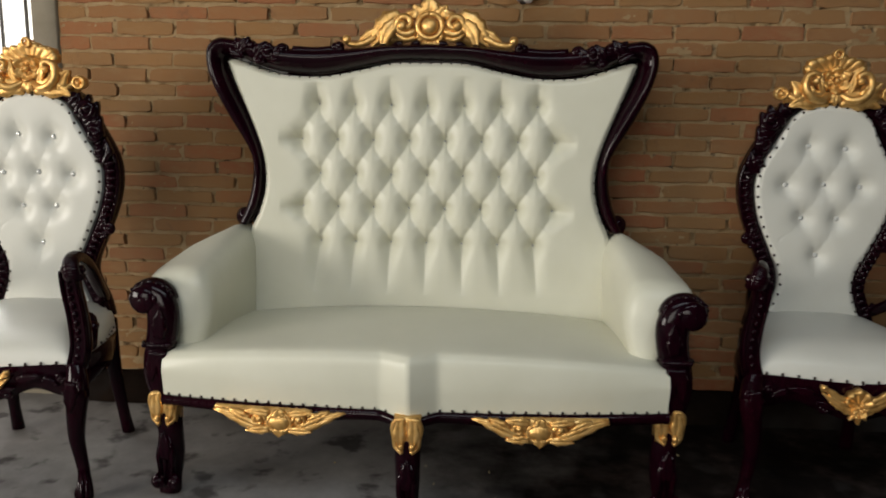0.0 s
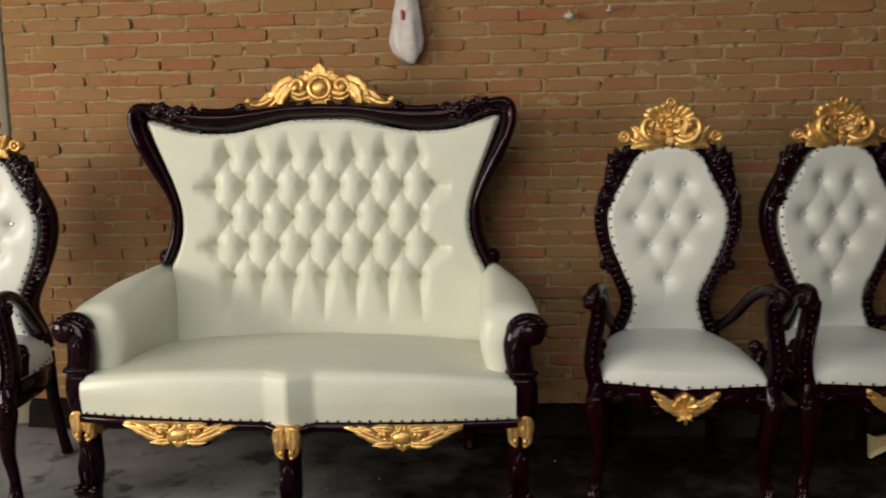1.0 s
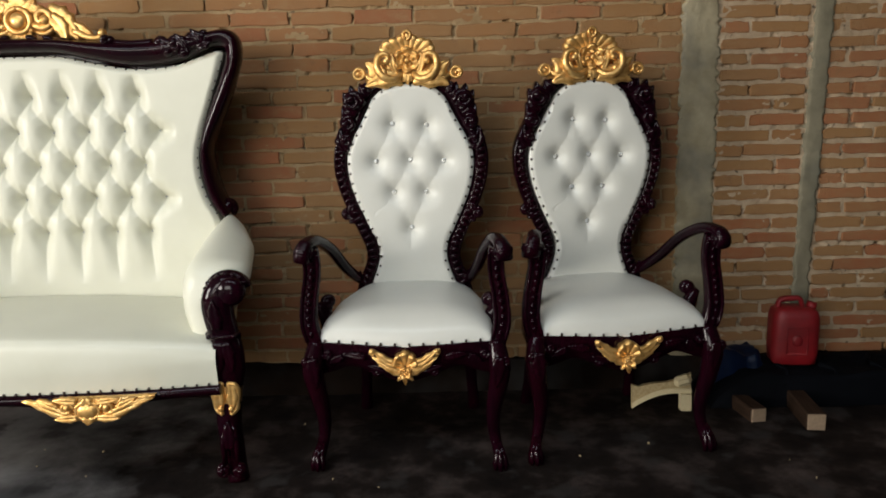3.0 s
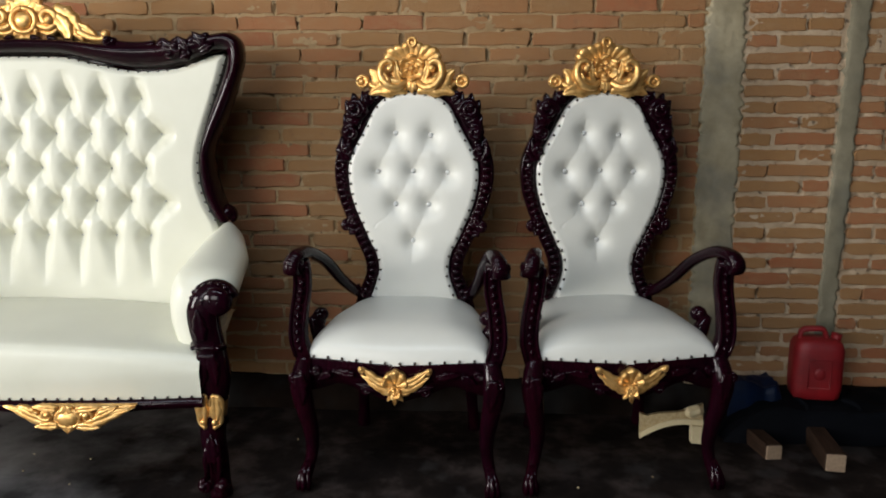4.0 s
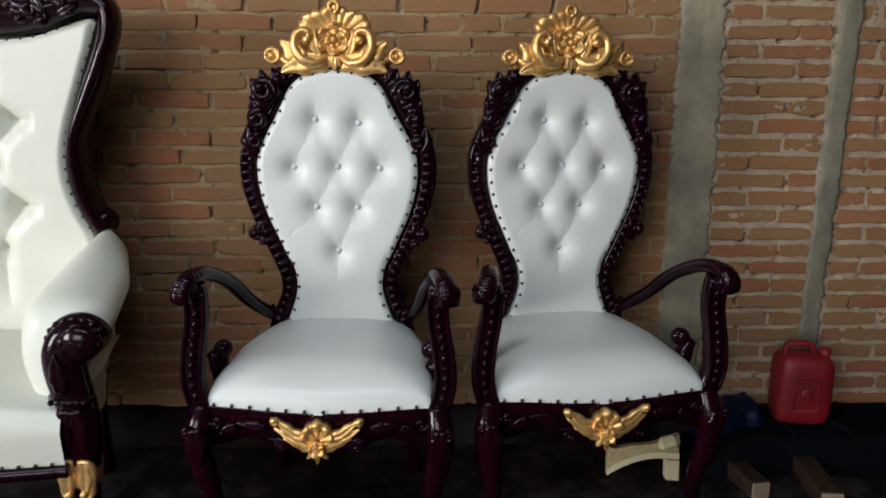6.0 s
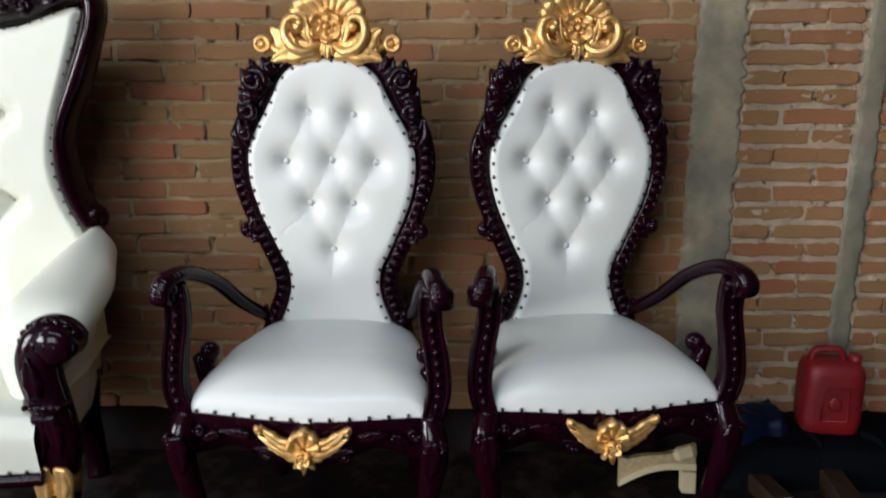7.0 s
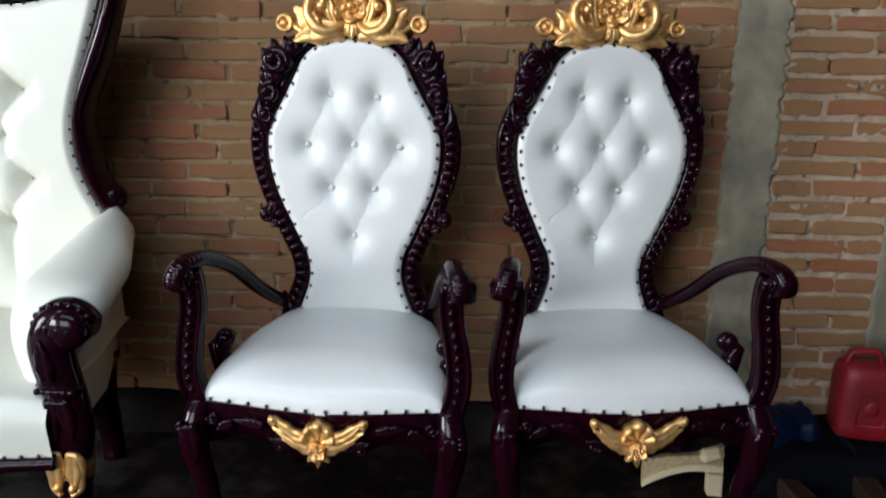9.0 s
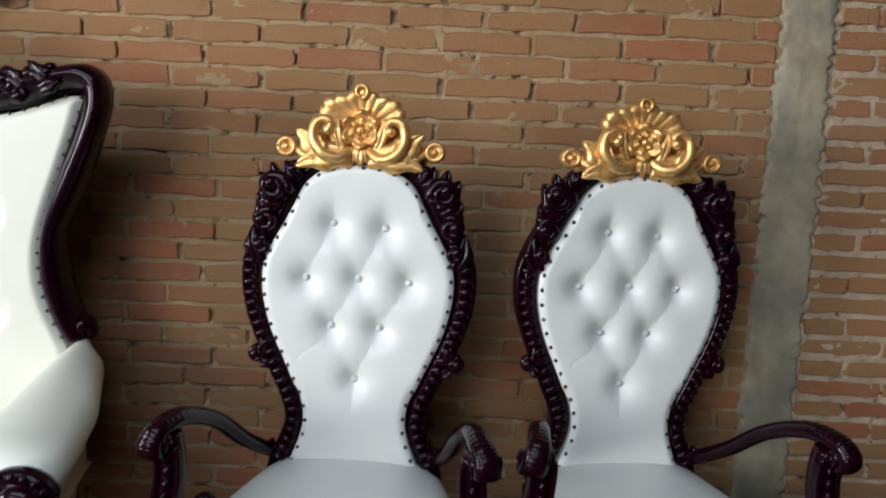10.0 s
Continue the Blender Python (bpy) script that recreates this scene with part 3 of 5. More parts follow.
def chair_crest(chair):
    bm = bmesh.new()
    sweep(bm, spline([(-0.150, -0.012, 1.274), (-0.09, -0.016, 1.300), (0, -0.018, 1.325), (0.09, -0.016, 1.300), (0.150, -0.012, 1.274)], 22),
          np.interp(np.linspace(-1, 1, 22), [-1, -0.5, 0, 0.5, 1], [0.018, 0.044, 0.066, 0.044, 0.018]), 0.018, 8)
    crest = part("crest", bm, GOLD, chair, "gilded carved crest with shell and flower")
    carve("shell", GOLD, crest, lambda b: flat_fan(b, (0, -0.026, 1.342), (0.098, 0.112, 0.106, 0.092, 0.092, 0.100), 14, 166, 9, 0.024, 0.0055), False)
    curls(GOLD, crest, [((0, -0.056, 1.430), 0.015, 0.012, -90, 0.98, 0.006, 0.005, 0.0, 18, 1.0, False)], False)
    bm = bmesh.new()
    rosette(bm, (0, -0.044, 1.343), 0.047, 6, 0.034)
    part("flower", bm, GOLD, crest)

    def volute(b):
        run = spline([(0.020, -0.056, 1.298), (0.046, -0.074, 1.280), (0.080, -0.080, 1.287), (0.103, -0.078, 1.318), (0.100, -0.076, 1.354), (0.080, -0.076, 1.366),
                      (0.064, -0.076, 1.358), (0.070, -0.076, 1.343)], 44)
        sweep(b, run, np.interp(np.linspace(0, 1, 44), [0, 0.3, 0.7, 1], [0.011, 0.0145, 0.011, 0.007]), np.interp(np.linspace(0, 1, 44), [0, 0.3, 0.7, 1], [0.013, 0.017, 0.015, 0.012]), 10)
        ball(b, (0.071, -0.078, 1.342), 0.0125, 10, 7)
    carve("scroll", GOLD, crest, volute)
    # broad leaves: one lies outwards along the foot, one stands behind the volute, one lines the flower
    for base, tip, w, lift, bend in (((0.022, -0.044, 1.284), (0.148, -0.044, 1.256), 0.080, 0.014, -0.012), ((0.090, -0.046, 1.268), (0.146, -0.046, 1.340), 0.072, 0.012, -0.010),
                                     ((0.074, -0.064, 1.285), (0.090, -0.062, 1.330), 0.030, 0.012, 0.004), ((0.040, -0.050, 1.300), (0.052, -0.048, 1.372), 0.030, 0.010, 0.006)):
        carve("leaf", GOLD, crest, lambda b: leaf(b, base, tip, w, 0.013, lift, bend, 2, 16))
    carve("stem", GOLD, crest, lambda b: sweep(b, spline([(0.100, -0.056, 1.272), (0.128, -0.056, 1.282), (0.152, -0.046, 1.297)], 12), np.linspace(0.013, 0.009, 12), None, 8))
    for x, z, w in ((0.0, 1.260, 0.034), (-0.016, 1.268, 0.022), (0.016, 1.268, 0.022)):
        leaves(GOLD, crest, [((x * 0.3, -0.050, 1.302), (x, -0.048, z), w, 0.010)], 0.011, False, 1)

    def knob(b):
        sweep(b, [(0.171, -0.022, 1.300), (0.171, -0.050, 1.300), (0.171, -0.058, 1.300), (0.171, -0.052, 1.300)], [0.020, 0.0245, 0.020, 0.010], None, 18, (0, 0, 1))
        curl(b, (0.171, -0.056, 1.300), 0.018, 0.018, 0, 1.0, 0.0055, 0.0055, 0.0, 20, 1.0, False)
        ball(b, (0.171, -0.056, 1.300), 0.0085, 9, 6)
    carve("knob", GOLD, crest, knob)


def chair_seat(chair):
    nu, nv = 61, 51
    bm = bmesh.new()
    rows = []
    for i in range(nv):
        v = -1 + 2 * i / (nv - 1)
        y = -0.245 + v * 0.25
        w = np.interp(y, [-0.50, -0.40, -0.2, 0.02], [0.285, 0.288, 0.276, 0.215])
        row = []
        for j in range(nu):
            u = -1 + 2 * j / (nu - 1)
            x = u * w
            f = (1 - abs(u) ** 3.4) ** 0.38 if abs(u) < 1 else 0
            g = (1 - (abs(v) ** 3.4 if v < 0 else (0.6 * v) ** 3.4)) ** 0.45 if v > -1 else 0
            yy = y - (0.012 * math.cos(2.4 * u) if v < -0.8 else 0) * (-(v + 0.8) / 0.2 if v < -0.8 else 0)
            zr = 0.4415 - 0.0050 * math.cos(math.pi * u) * max(0, -v)
            row.append(bm.verts.new((x, yy - 0.012 * f * g * (v < 0) * abs(v) ** 6, zr + (0.0985 + 0.014 * min(1.0, max(0.0, v + 0.3))) * f * g)))
        rows.append(row)
    grid_faces(bm, rows)
    edge = [r[0] for r in rows] + rows[-1][1:] + [r[-1] for r in rows[-2::-1]] + rows[0][-2:0:-1]
    low = [bm.verts.new((e.co.x, e.co.y, 0.40)) for e in edge]
    grid_faces(bm, [edge, low], close=True)
    front = [tuple(v.co) for v in rows[0]]
    sides = [[tuple(r[k].co) for r in rows[:-6]] for k in (0, -1)]
    part("seat", bm, LEATHER, chair, "padded white leatherette seat")
    bm = bmesh.new()
    nails_along(bm, [(x, y - 0.003, z + 0.002) for x, y, z in front], 0.046, 0.0052)
    for s in sides:
        nails_along(bm, [(x * 1.008, y, z + 0.006) for x, y, z in s], 0.05, 0.005)
    part("nail_trim", bm, NAIL, chair, "row of small dark nail heads", kind="stuff")
    # rail under the seat with a wavy lower edge
    bm = bmesh.new()
    n = 41
    for ya, yb in ((-0.506, -0.455),):
        a, b, c, d, lip = [], [], [], [], []
        for j in range(n):
            u = -1 + 2 * j / (n - 1)
            x = 0.30 * u
            zb = 0.346 - 0.034 * math.exp(-(u / 0.28) ** 2) + 0.020 * math.exp(-((abs(u) - 0.58) / 0.16) ** 2) - 0.02 * abs(u) ** 6
            zt = 0.4385 - 0.0050 * math.cos(math.pi * u)
            yo = -0.012 * math.cos(2.4 * u)
            a.append(bm.verts.new((x, ya + yo + 0.011, zt)))
            lip.append((bm.verts.new((x, ya + yo + 0.016, zt)), bm.verts.new((x, ya + yo + 0.011, zt - 0.004))))
            b.append(bm.verts.new((x, ya + yo + 0.010, zt - 0.040)))
            c.append(bm.verts.new((x, ya + yo + 0.014, zb)))
            d.append((bm.verts.new((x, yb, zb)), bm.verts.new((x, yb, zt))))
        grid_faces(bm, [a, [q[1] for q in lip], b, c, [q[0] for q in d], [q[1] for q in d], [q[0] for q in lip], a])
    part("front_rail", bm, WOOD, chair)
    bm = bmesh.new()
    for s in (-1, 1):
        sweep(bm, [(s * 0.295, -0.47, 0.395), (s * 0.27, -0.2, 0.395), (s * 0.20, 0.01, 0.395)], 0.018, 0.045, 8, (0, 0, 1), 5)
    block(bm, -0.20, 0.20, -0.01, 0.03, 0.36, 0.45, 0.006)
    part("side_rail", bm, WOOD, chair)
    leaves(WOOD, chair, [((0.13, -0.512, 0.398), (0.20, -0.505, 0.41), 0.03, 0.004), ((0.205, -0.504, 0.40), (0.25, -0.496, 0.378), 0.03, 0.004), ((0.055, -0.514, 0.352), (0.12, -0.510, 0.372), 0.028, 0.004)], 0.008)
    curls(WOOD, chair, [((0.095, -0.514, 0.352), 0.015, 0.005, 180, 1.2, 0.006, 0.004), ((0.255, -0.500, 0.405), 0.016, 0.005, 0, -1.2, 0.006, 0.004)])
    bm = bmesh.new()
    rosette(bm, (0, -0.546, 0.350), 0.021, 5, 0.020)
    orn = part("front_ornament", bm, GOLD, chair, "gilded shell ornament with two wings")
    orn.matrix_basis = pose(0, 0.010, 0.004)
    carve("shell", GOLD, orn, lambda b: flat_fan(b, (0, -0.532, 0.362), (0.040, 0.050, 0.058), 4, 176, 5, 0.016, 0.012), False)
    # each wing: three feathers, one over the other, the highest ending in a small curl
    for base, tip, w, bend in (((0.010, -0.530, 0.362), (0.104, -0.526, 0.424), 0.036, 0.008), ((0.010, -0.532, 0.350), (0.106, -0.524, 0.400), 0.034, 0.004), ((0.008, -0.530, 0.338), (0.084, -0.524, 0.372), 0.030, -0.002)):
        carve("wing", GOLD, orn, lambda b: leaf(b, base, tip, w, 0.011, 0.007, bend, 3, 20))
    carve("curl", GOLD, orn, lambda b: curl(b, (0.102, -0.540, 0.417), 0.009, 0.004, 60, -1.0, 0.0058, 0.004, 0.004, 18))
    carve("petal", GOLD, orn, lambda b: leaf(b, (0.004, -0.538, 0.340), (0.026, -0.534, 0.322), 0.020, 0.009, 0.005, 0.0, 1, 8))
    carve("bud", GOLD, orn, lambda b: leaf(b, (0, -0.540, 0.342), (0, -0.536, 0.308), 0.022, 0.010, 0.006, 0.0, 1, 8), False)


def chair_leg(chair, s, front):
    bm = bmesh.new()
    if front:
        line = [(0.292, -0.472, 0.440), (0.299, -0.486, 0.40), (0.304, -0.500, 0.35), (0.294, -0.496, 0.28), (0.282, -0.478, 0.20), (0.283, -0.462, 0.13), (0.294, -0.468, 0.07), (0.306, -0.488, 0.03), (0.309, -0.495, 0.004)]
        ra = np.interp(np.linspace(0, 1, 34), np.linspace(0, 1, 9), [0.026, 0.032, 0.034, 0.029, 0.024, 0.020, 0.018, 0.021, 0.020])
    else:
        line = [(0.195, 0.005, 0.46), (0.197, 0.010, 0.36), (0.200, 0.022, 0.24), (0.207, 0.045, 0.12), (0.214, 0.075, 0.0)]
        ra = np.interp(np.linspace(0, 1, 34), [0, 0.3, 0.8, 1], [0.028, 0.026, 0.020, 0.023])
    pts = spline([(s * x, y, z) for x, y, z in line], 34)
    sweep(bm, pts, ra, None, 10, (0, 1, 0), 2.6)
    leg = part("leg", bm, WOOD, chair)
    if front:
        bm = bmesh.new()
        for k in (-1, 0, 1):
            x, y = s * 0.303 + k * 0.016, -0.490 - 0.008 * (k == 0)
            sweep(bm, [(s * 0.292 + k * 0.007, -0.480, 0.092), (x - k * 0.006, y - 0.010, 0.055), (x, y - 0.022, 0.028), (x, y - 0.026, 0.006)], [0.006, 0.0095, 0.0105, 0.006], None, 7)
        part("claw_foot", bm, WOOD, leg)
        leaves(WOOD, leg, [((s * 0.302, -0.527, 0.40), (s * 0.290, -0.522, 0.30), 0.052, 0.006)], 0.010, False)
        curls(WOOD, leg, [((s * 0.318, -0.528, 0.385), 0.016, 0.005, 90, -s * 1.2, 0.006, 0.004)], False)


def chair_arm(chair, s):
    bm = bmesh.new()
    post = spline([(s * 0.305, -0.462, 0.43), (s * 0.323, -0.464, 0.50), (s * 0.319, -0.460, 0.58), (s * 0.306, -0.458, 0.66), (s * 0.304, -0.464, 0.715), (s * 0.308, -0.470, 0.745)], 26)
    sweep(bm, post, np.interp(np.linspace(0, 1, 26), [0, 0.3, 0.7, 1], [0.030, 0.028, 0.025, 0.026]), np.full(26, 0.026), 12, (0, 1, 0), 4.0)
    arm = part("armrest", bm, WOOD, chair, "dark lacquered scroll arm")
    # a squared ribbon that rises from the back, arches over the post and curls under at its front end
    n = 168
    rest = spline([(s * 0.328, -0.478, 0.724), (s * 0.329, -0.494, 0.717), (s * 0.329, -0.509, 0.730), (s * 0.326, -0.508, 0.750), (s * 0.316, -0.480, 0.766), (s * 0.298, -0.40, 0.763),
                   (s * 0.274, -0.28, 0.712), (s * 0.247, -0.16, 0.626), (s * 0.217, -0.05, 0.560), (s * 0.195, 0.0, 0.538)], n)
    f = np.linspace(0, 1, n)
    rib = 1 + 0.06 * np.sin(np.arange(n) * math.pi / 2) * np.interp(f, [0, 0.04, 0.5, 0.65], [0, 1, 1, 0])
    bm = bmesh.new()
    sweep(bm, rest, np.interp(f, [0, 0.12, 0.30, 1], [0.008, 0.012, 0.019, 0.018]) * rib, np.interp(f, [0, 0.1, 0.25, 0.6, 1], [0.029, 0.030, 0.026, 0.021, 0.018]), 14, (0.97, 0.22 * s, 0), 2.5)
    part("arm_ribbon", bm, WOOD, arm)

    # rolled end under the ribbon
    def roll(b):
        c, ax = Vector((s * 0.325, -0.490, 0.738)), Vector((0.97, 0.22 * s, 0))
        sweep(b, [c - ax * 0.031, c - ax * 0.029, c + ax * 0.029, c + ax * 0.031], [0.013, 0.017, 0.017, 0.013], None, 14, (0, 0, 1))
        for e in (-1, 1):
            ball(b, c + ax * (0.031 * e), 0.008, 9, 6, (0.5, 1, 1))
    carve("roll", WOOD, arm, roll, False)
    # the front of the post: two edge beads with faceted studs in the channel between them
    bm = bmesh.new()
    for k in range(10):
        z = 0.468 + 0.0265 * k
        x = float(np.interp(z, post[:, 2], np.abs(post[:, 0])))
        bmesh.ops.create_uvsphere(bm, u_segments=4, v_segments=4, radius=0.0115, matrix=Matrix.Translation((s * x, -0.488, z)) @ Matrix.Diagonal((1.0, 0.75, 1.05, 1)))
    part("stud", bm, WOOD, arm, "faceted raised studs", kind="stuff")
    for e in (-1, 1):
        bm = bmesh.new()
        sweep(bm, [(p[0] + e * 0.0215, p[1] - 0.025, p[2]) for p in post[1:-2]], 0.0058, None, 8)
        part("edge_bead", bm, WOOD, arm)
    curls(WOOD, arm, [((s * 0.282, -0.33, 0.542), 0.018, 0.008, -60, s * 1.2, 0.015, 0.012)], False)
    carve("bracket", WOOD, arm, lambda b: sweep(b, [(s * 0.280, -0.34, 0.46), (s * 0.293, -0.345, 0.50), (s * 0.304, -0.345, 0.525), (s * 0.316, -0.345, 0.538)], [0.030, 0.026, 0.020, 0.014], None, 8), False)


def make_chair():
    chair = thing("throne_chair", "high-backed carved dark wood chair, white buttoned upholstery, gilded crest", "chair", "throne chairs along the brick wall")
    chair_back(chair)
    chair_crest(chair)
    DEPTH[0] = 0.92
    chair_seat(chair)
    for s in (-1, 1):
        chair_leg(chair, s, True)
        chair_leg(chair, s, False)
        INSET[0] = 0.010
        chair_arm(chair, s)
        INSET[0] = 0.0
    DEPTH[0] = 1.0
    return chair


chair = make_chair()
chair.matrix_basis = pose(0.0, -0.285, 0, 0, 0, -2.5)
copy_thing(chair, pose(0.648, -0.232, 0, 0, 0, 7.0))
copy_thing(chair, pose(-2.712, -0.42, 0, 0, 0, 2.0))

# ---- sofa ----
SOFA_SIDE = spline([(0.46, 0.66), (0.60, 0.655), (0.72, 0.655), (0.79, 0.648), (0.87, 0.615), (0.96, 0.592), (1.05, 0.593), (1.14, 0.617), (1.25, 0.663), (1.32, 0.692), (1.386, 0.713)], 70)
SOFA_TOP = spline([(0.0, 1.389), (0.13, 1.386), (0.25, 1.360), (0.38, 1.338), (0.52, 1.343), (0.61, 1.368), (0.66, 1.386), (0.695, 1.393), (0.713, 1.386)], 70)


def sofa_back(sofa):
    rows = [(1.243, 0.0), (1.118, 0.065), (0.994, 0.0), (0.874, 0.065), (0.746, 0.0)]
    buttons, folds = [], []
    lines = []
    for z, off in rows:
        xs = [0.13 * k for k in range(-3, 4)] if off == 0 else [0.13 * k + 0.065 for k in range(-4, 4)]
        xs = [x - 0.008 for x in xs]
        lines.append([(x, z) for x in xs])
        buttons += lines[-1]
    for a, b in zip(lines, lines[1:]):
        folds += [(p, q) for p in a for q in b if abs(p[0] - q[0]) < 0.08]
    folds += [(p, (p[0], 1.345), 1) for p in lines[0]]
    folds += [(p, (p[0] + 0.05 * p[0], 0.56), 1) for p in lines[4]]
    for k in (1, 3):
        folds += [(lines[k][0], (lines[k][0][0] - 0.075, lines[k][0][1]), 1), (lines[k][-1], (lines[k][-1][0] + 0.075, lines[k][-1][1]), 1)]
    bm = bmesh.new()
    x, y, z = tufted_sheet(bm, SOFA_SIDE, SOFA_TOP, 0.46, 1.388, 331, 231, 0.086, buttons, folds, 0.034, 0.054, 0.026, 0.027, 0.069, 1.4, [], -0.004, True)
    part("back_upholstery", bm, CREAM, sofa, "deep-buttoned cream leatherette back")
    gem = None
    for bx, bz in buttons:
        k = np.argmin((x - bx) ** 2 + (z - bz) ** 2)
        m = pose(bx, y.flat[k] - 0.003, bz)
        if gem is None:
            bm = bmesh.new()
            bmesh.ops.create_icosphere(bm, subdivisions=1, radius=0.0045)
            bmesh.ops.scale(bm, vec=(1, 0.6, 1), verts=bm.verts)
            gem = part("button", bm, CRYSTAL, sofa, "clear crystal button", False)
            gem.matrix_basis = m
        else:
            tagged(share("button", gem, sofa, m), label="clear crystal button")
    # frame: matched inner and outer lines, from the curl at the arm up over the ear to the middle
    both = spline([(0.655, 0.800, 0.696, 0.815), (0.632, 0.835, 0.680, 0.850), (0.611, 0.880, 0.660, 0.90), (0.595, 0.945, 0.645, 0.965), (0.592, 1.03, 0.640, 1.045), (0.610, 1.115, 0.660, 1.10),
                   (0.648, 1.215, 0.712, 1.195), (0.685, 1.295, 0.755, 1.29), (0.710, 1.360, 0.780, 1.375), (0.715, 1.390, 0.774, 1.435), (0.698, 1.398, 0.736, 1.465), (0.655, 1.389, 0.672, 1.460),
                   (0.600, 1.366, 0.595, 1.446), (0.50, 1.344, 0.49, 1.432), (0.38, 1.340, 0.375, 1.430), (0.26, 1.361, 0.27, 1.434), (0.14, 1.387, 0.15, 1.446), (0.05, 1.391, 0.05, 1.45), (0.0, 1.391, 0.0, 1.452)], 130)
    inner, outer = both[:, :2], both[:, 2:]
    t = np.gradient(inner, axis=0)
    nrm = np.stack((t[:, 1], -t[:, 0]), 1) / np.linalg.norm(t, axis=1)[:, None]
    bm = bmesh.new()
    moulding(bm, inner + nrm * 0.006, outer, -0.096, -0.014, TUBE, 0.052)
    fr = part("back_frame", bm, WOOD, sofa, "thick dark glossy lacquered frame")

    def end_curl(b):
        curl(b, (0.676, -0.035, 0.832), 0.026, 0.008, -60, 1.3, 0.016, 0.012, 0.012)
        ball(b, (0.677, -0.05, 0.833), 0.024, 12, 8)
    carve("end_scroll", WOOD, fr, end_curl)
    curls(WOOD, fr, [((0.560, -0.112, 1.416), 0.026, 0.008, 30, 1.3, 0.012, 0.009, 0.006), ((0.615, -0.110, 1.430), 0.020, 0.007, 30, 1.2, 0.010, 0.008, 0.006), ((0.505, -0.108, 1.424), 0.018, 0.006, 30, 1.2, 0.009, 0.007, 0.004), ((0.588, -0.112, 1.392), 0.018, 0.006, 200, 1.2, 0.010, 0.008, 0.004), ((0.660, -0.112, 1.438), 0.018, 0.006, 60, 1.2, 0.010, 0.008, 0.004), ((0.530, -0.112, 1.396), 0.014, 0.005, 200, 1.2, 0.009, 0.007, 0.004),
                     ((0.310, -0.106, 1.436), 0.014, 0.006, 30, 1.2, 0.008, 0.007, 0.004)])

    leaves(WOOD, fr, [((0.545, -0.104, 1.400), (0.500, -0.100, 1.440), 0.046, 0.010), ((0.600, -0.108, 1.405), (0.560, -0.104, 1.452), 0.046, 0.010), ((0.655, -0.112, 1.420), (0.618, -0.108, 1.466), 0.046, 0.010),
                       ((0.640, -0.110, 1.400), (0.690, -0.112, 1.425), 0.036, 0.010)], 0.014, lobes=2)

    def bolster(b):
        sweep(b, spline([(0.475, -0.094, 1.424), (0.40, -0.094, 1.420), (0.33, -0.090, 1.426)], 10), 0.017, 0.018, 8)
        ball(b, (0.325, -0.098, 1.436), 0.017, 9, 6)
    carve("bolster", WOOD, fr, bolster)
    curls(WOOD, fr, [((0.045, -0.094, 1.432), 0.022, 0.008, 120, -1.2, 0.011, 0.008, 0.004), ((0.105, -0.094, 1.430), 0.022, 0.008, 120, -1.2, 0.011, 0.008, 0.004), ((0.160, -0.094, 1.424), 0.018, 0.007, 120, -1.2, 0.010, 0.008, 0.004)])
    bm = bmesh.new()
    half = [(a, -0.0745, c) for a, c in inner - nrm * 0.004]
    nails_along(bm, half + [(-a, c, d) for a, c, d in half[::-1]], 0.036, 0.0046)
    part("nail_trim", bm, NAIL, sofa, "row of small dark nail heads", kind="stuff")
    bm = bmesh.new()
    edge = inner + 0.25 * (outer - inner)
    poly = [(p[0], p[1]) for p in edge[::4]] + [(-p[0], p[1]) for p in edge[::-4]]
    poly = [(0.60, 0.40)] + poly + [(-0.60, 0.40)]
    a = [bm.verts.new((px, -0.004, pz)) for px, pz in poly]
    c = [bm.verts.new((px, 0.010, pz)) for px, pz in poly]
    bm.faces.new(a)
    bm.faces.new(c)
    grid_faces(bm, [a, c], close=True)
    part("back_board", bm, WOOD, sofa, smooth=False)


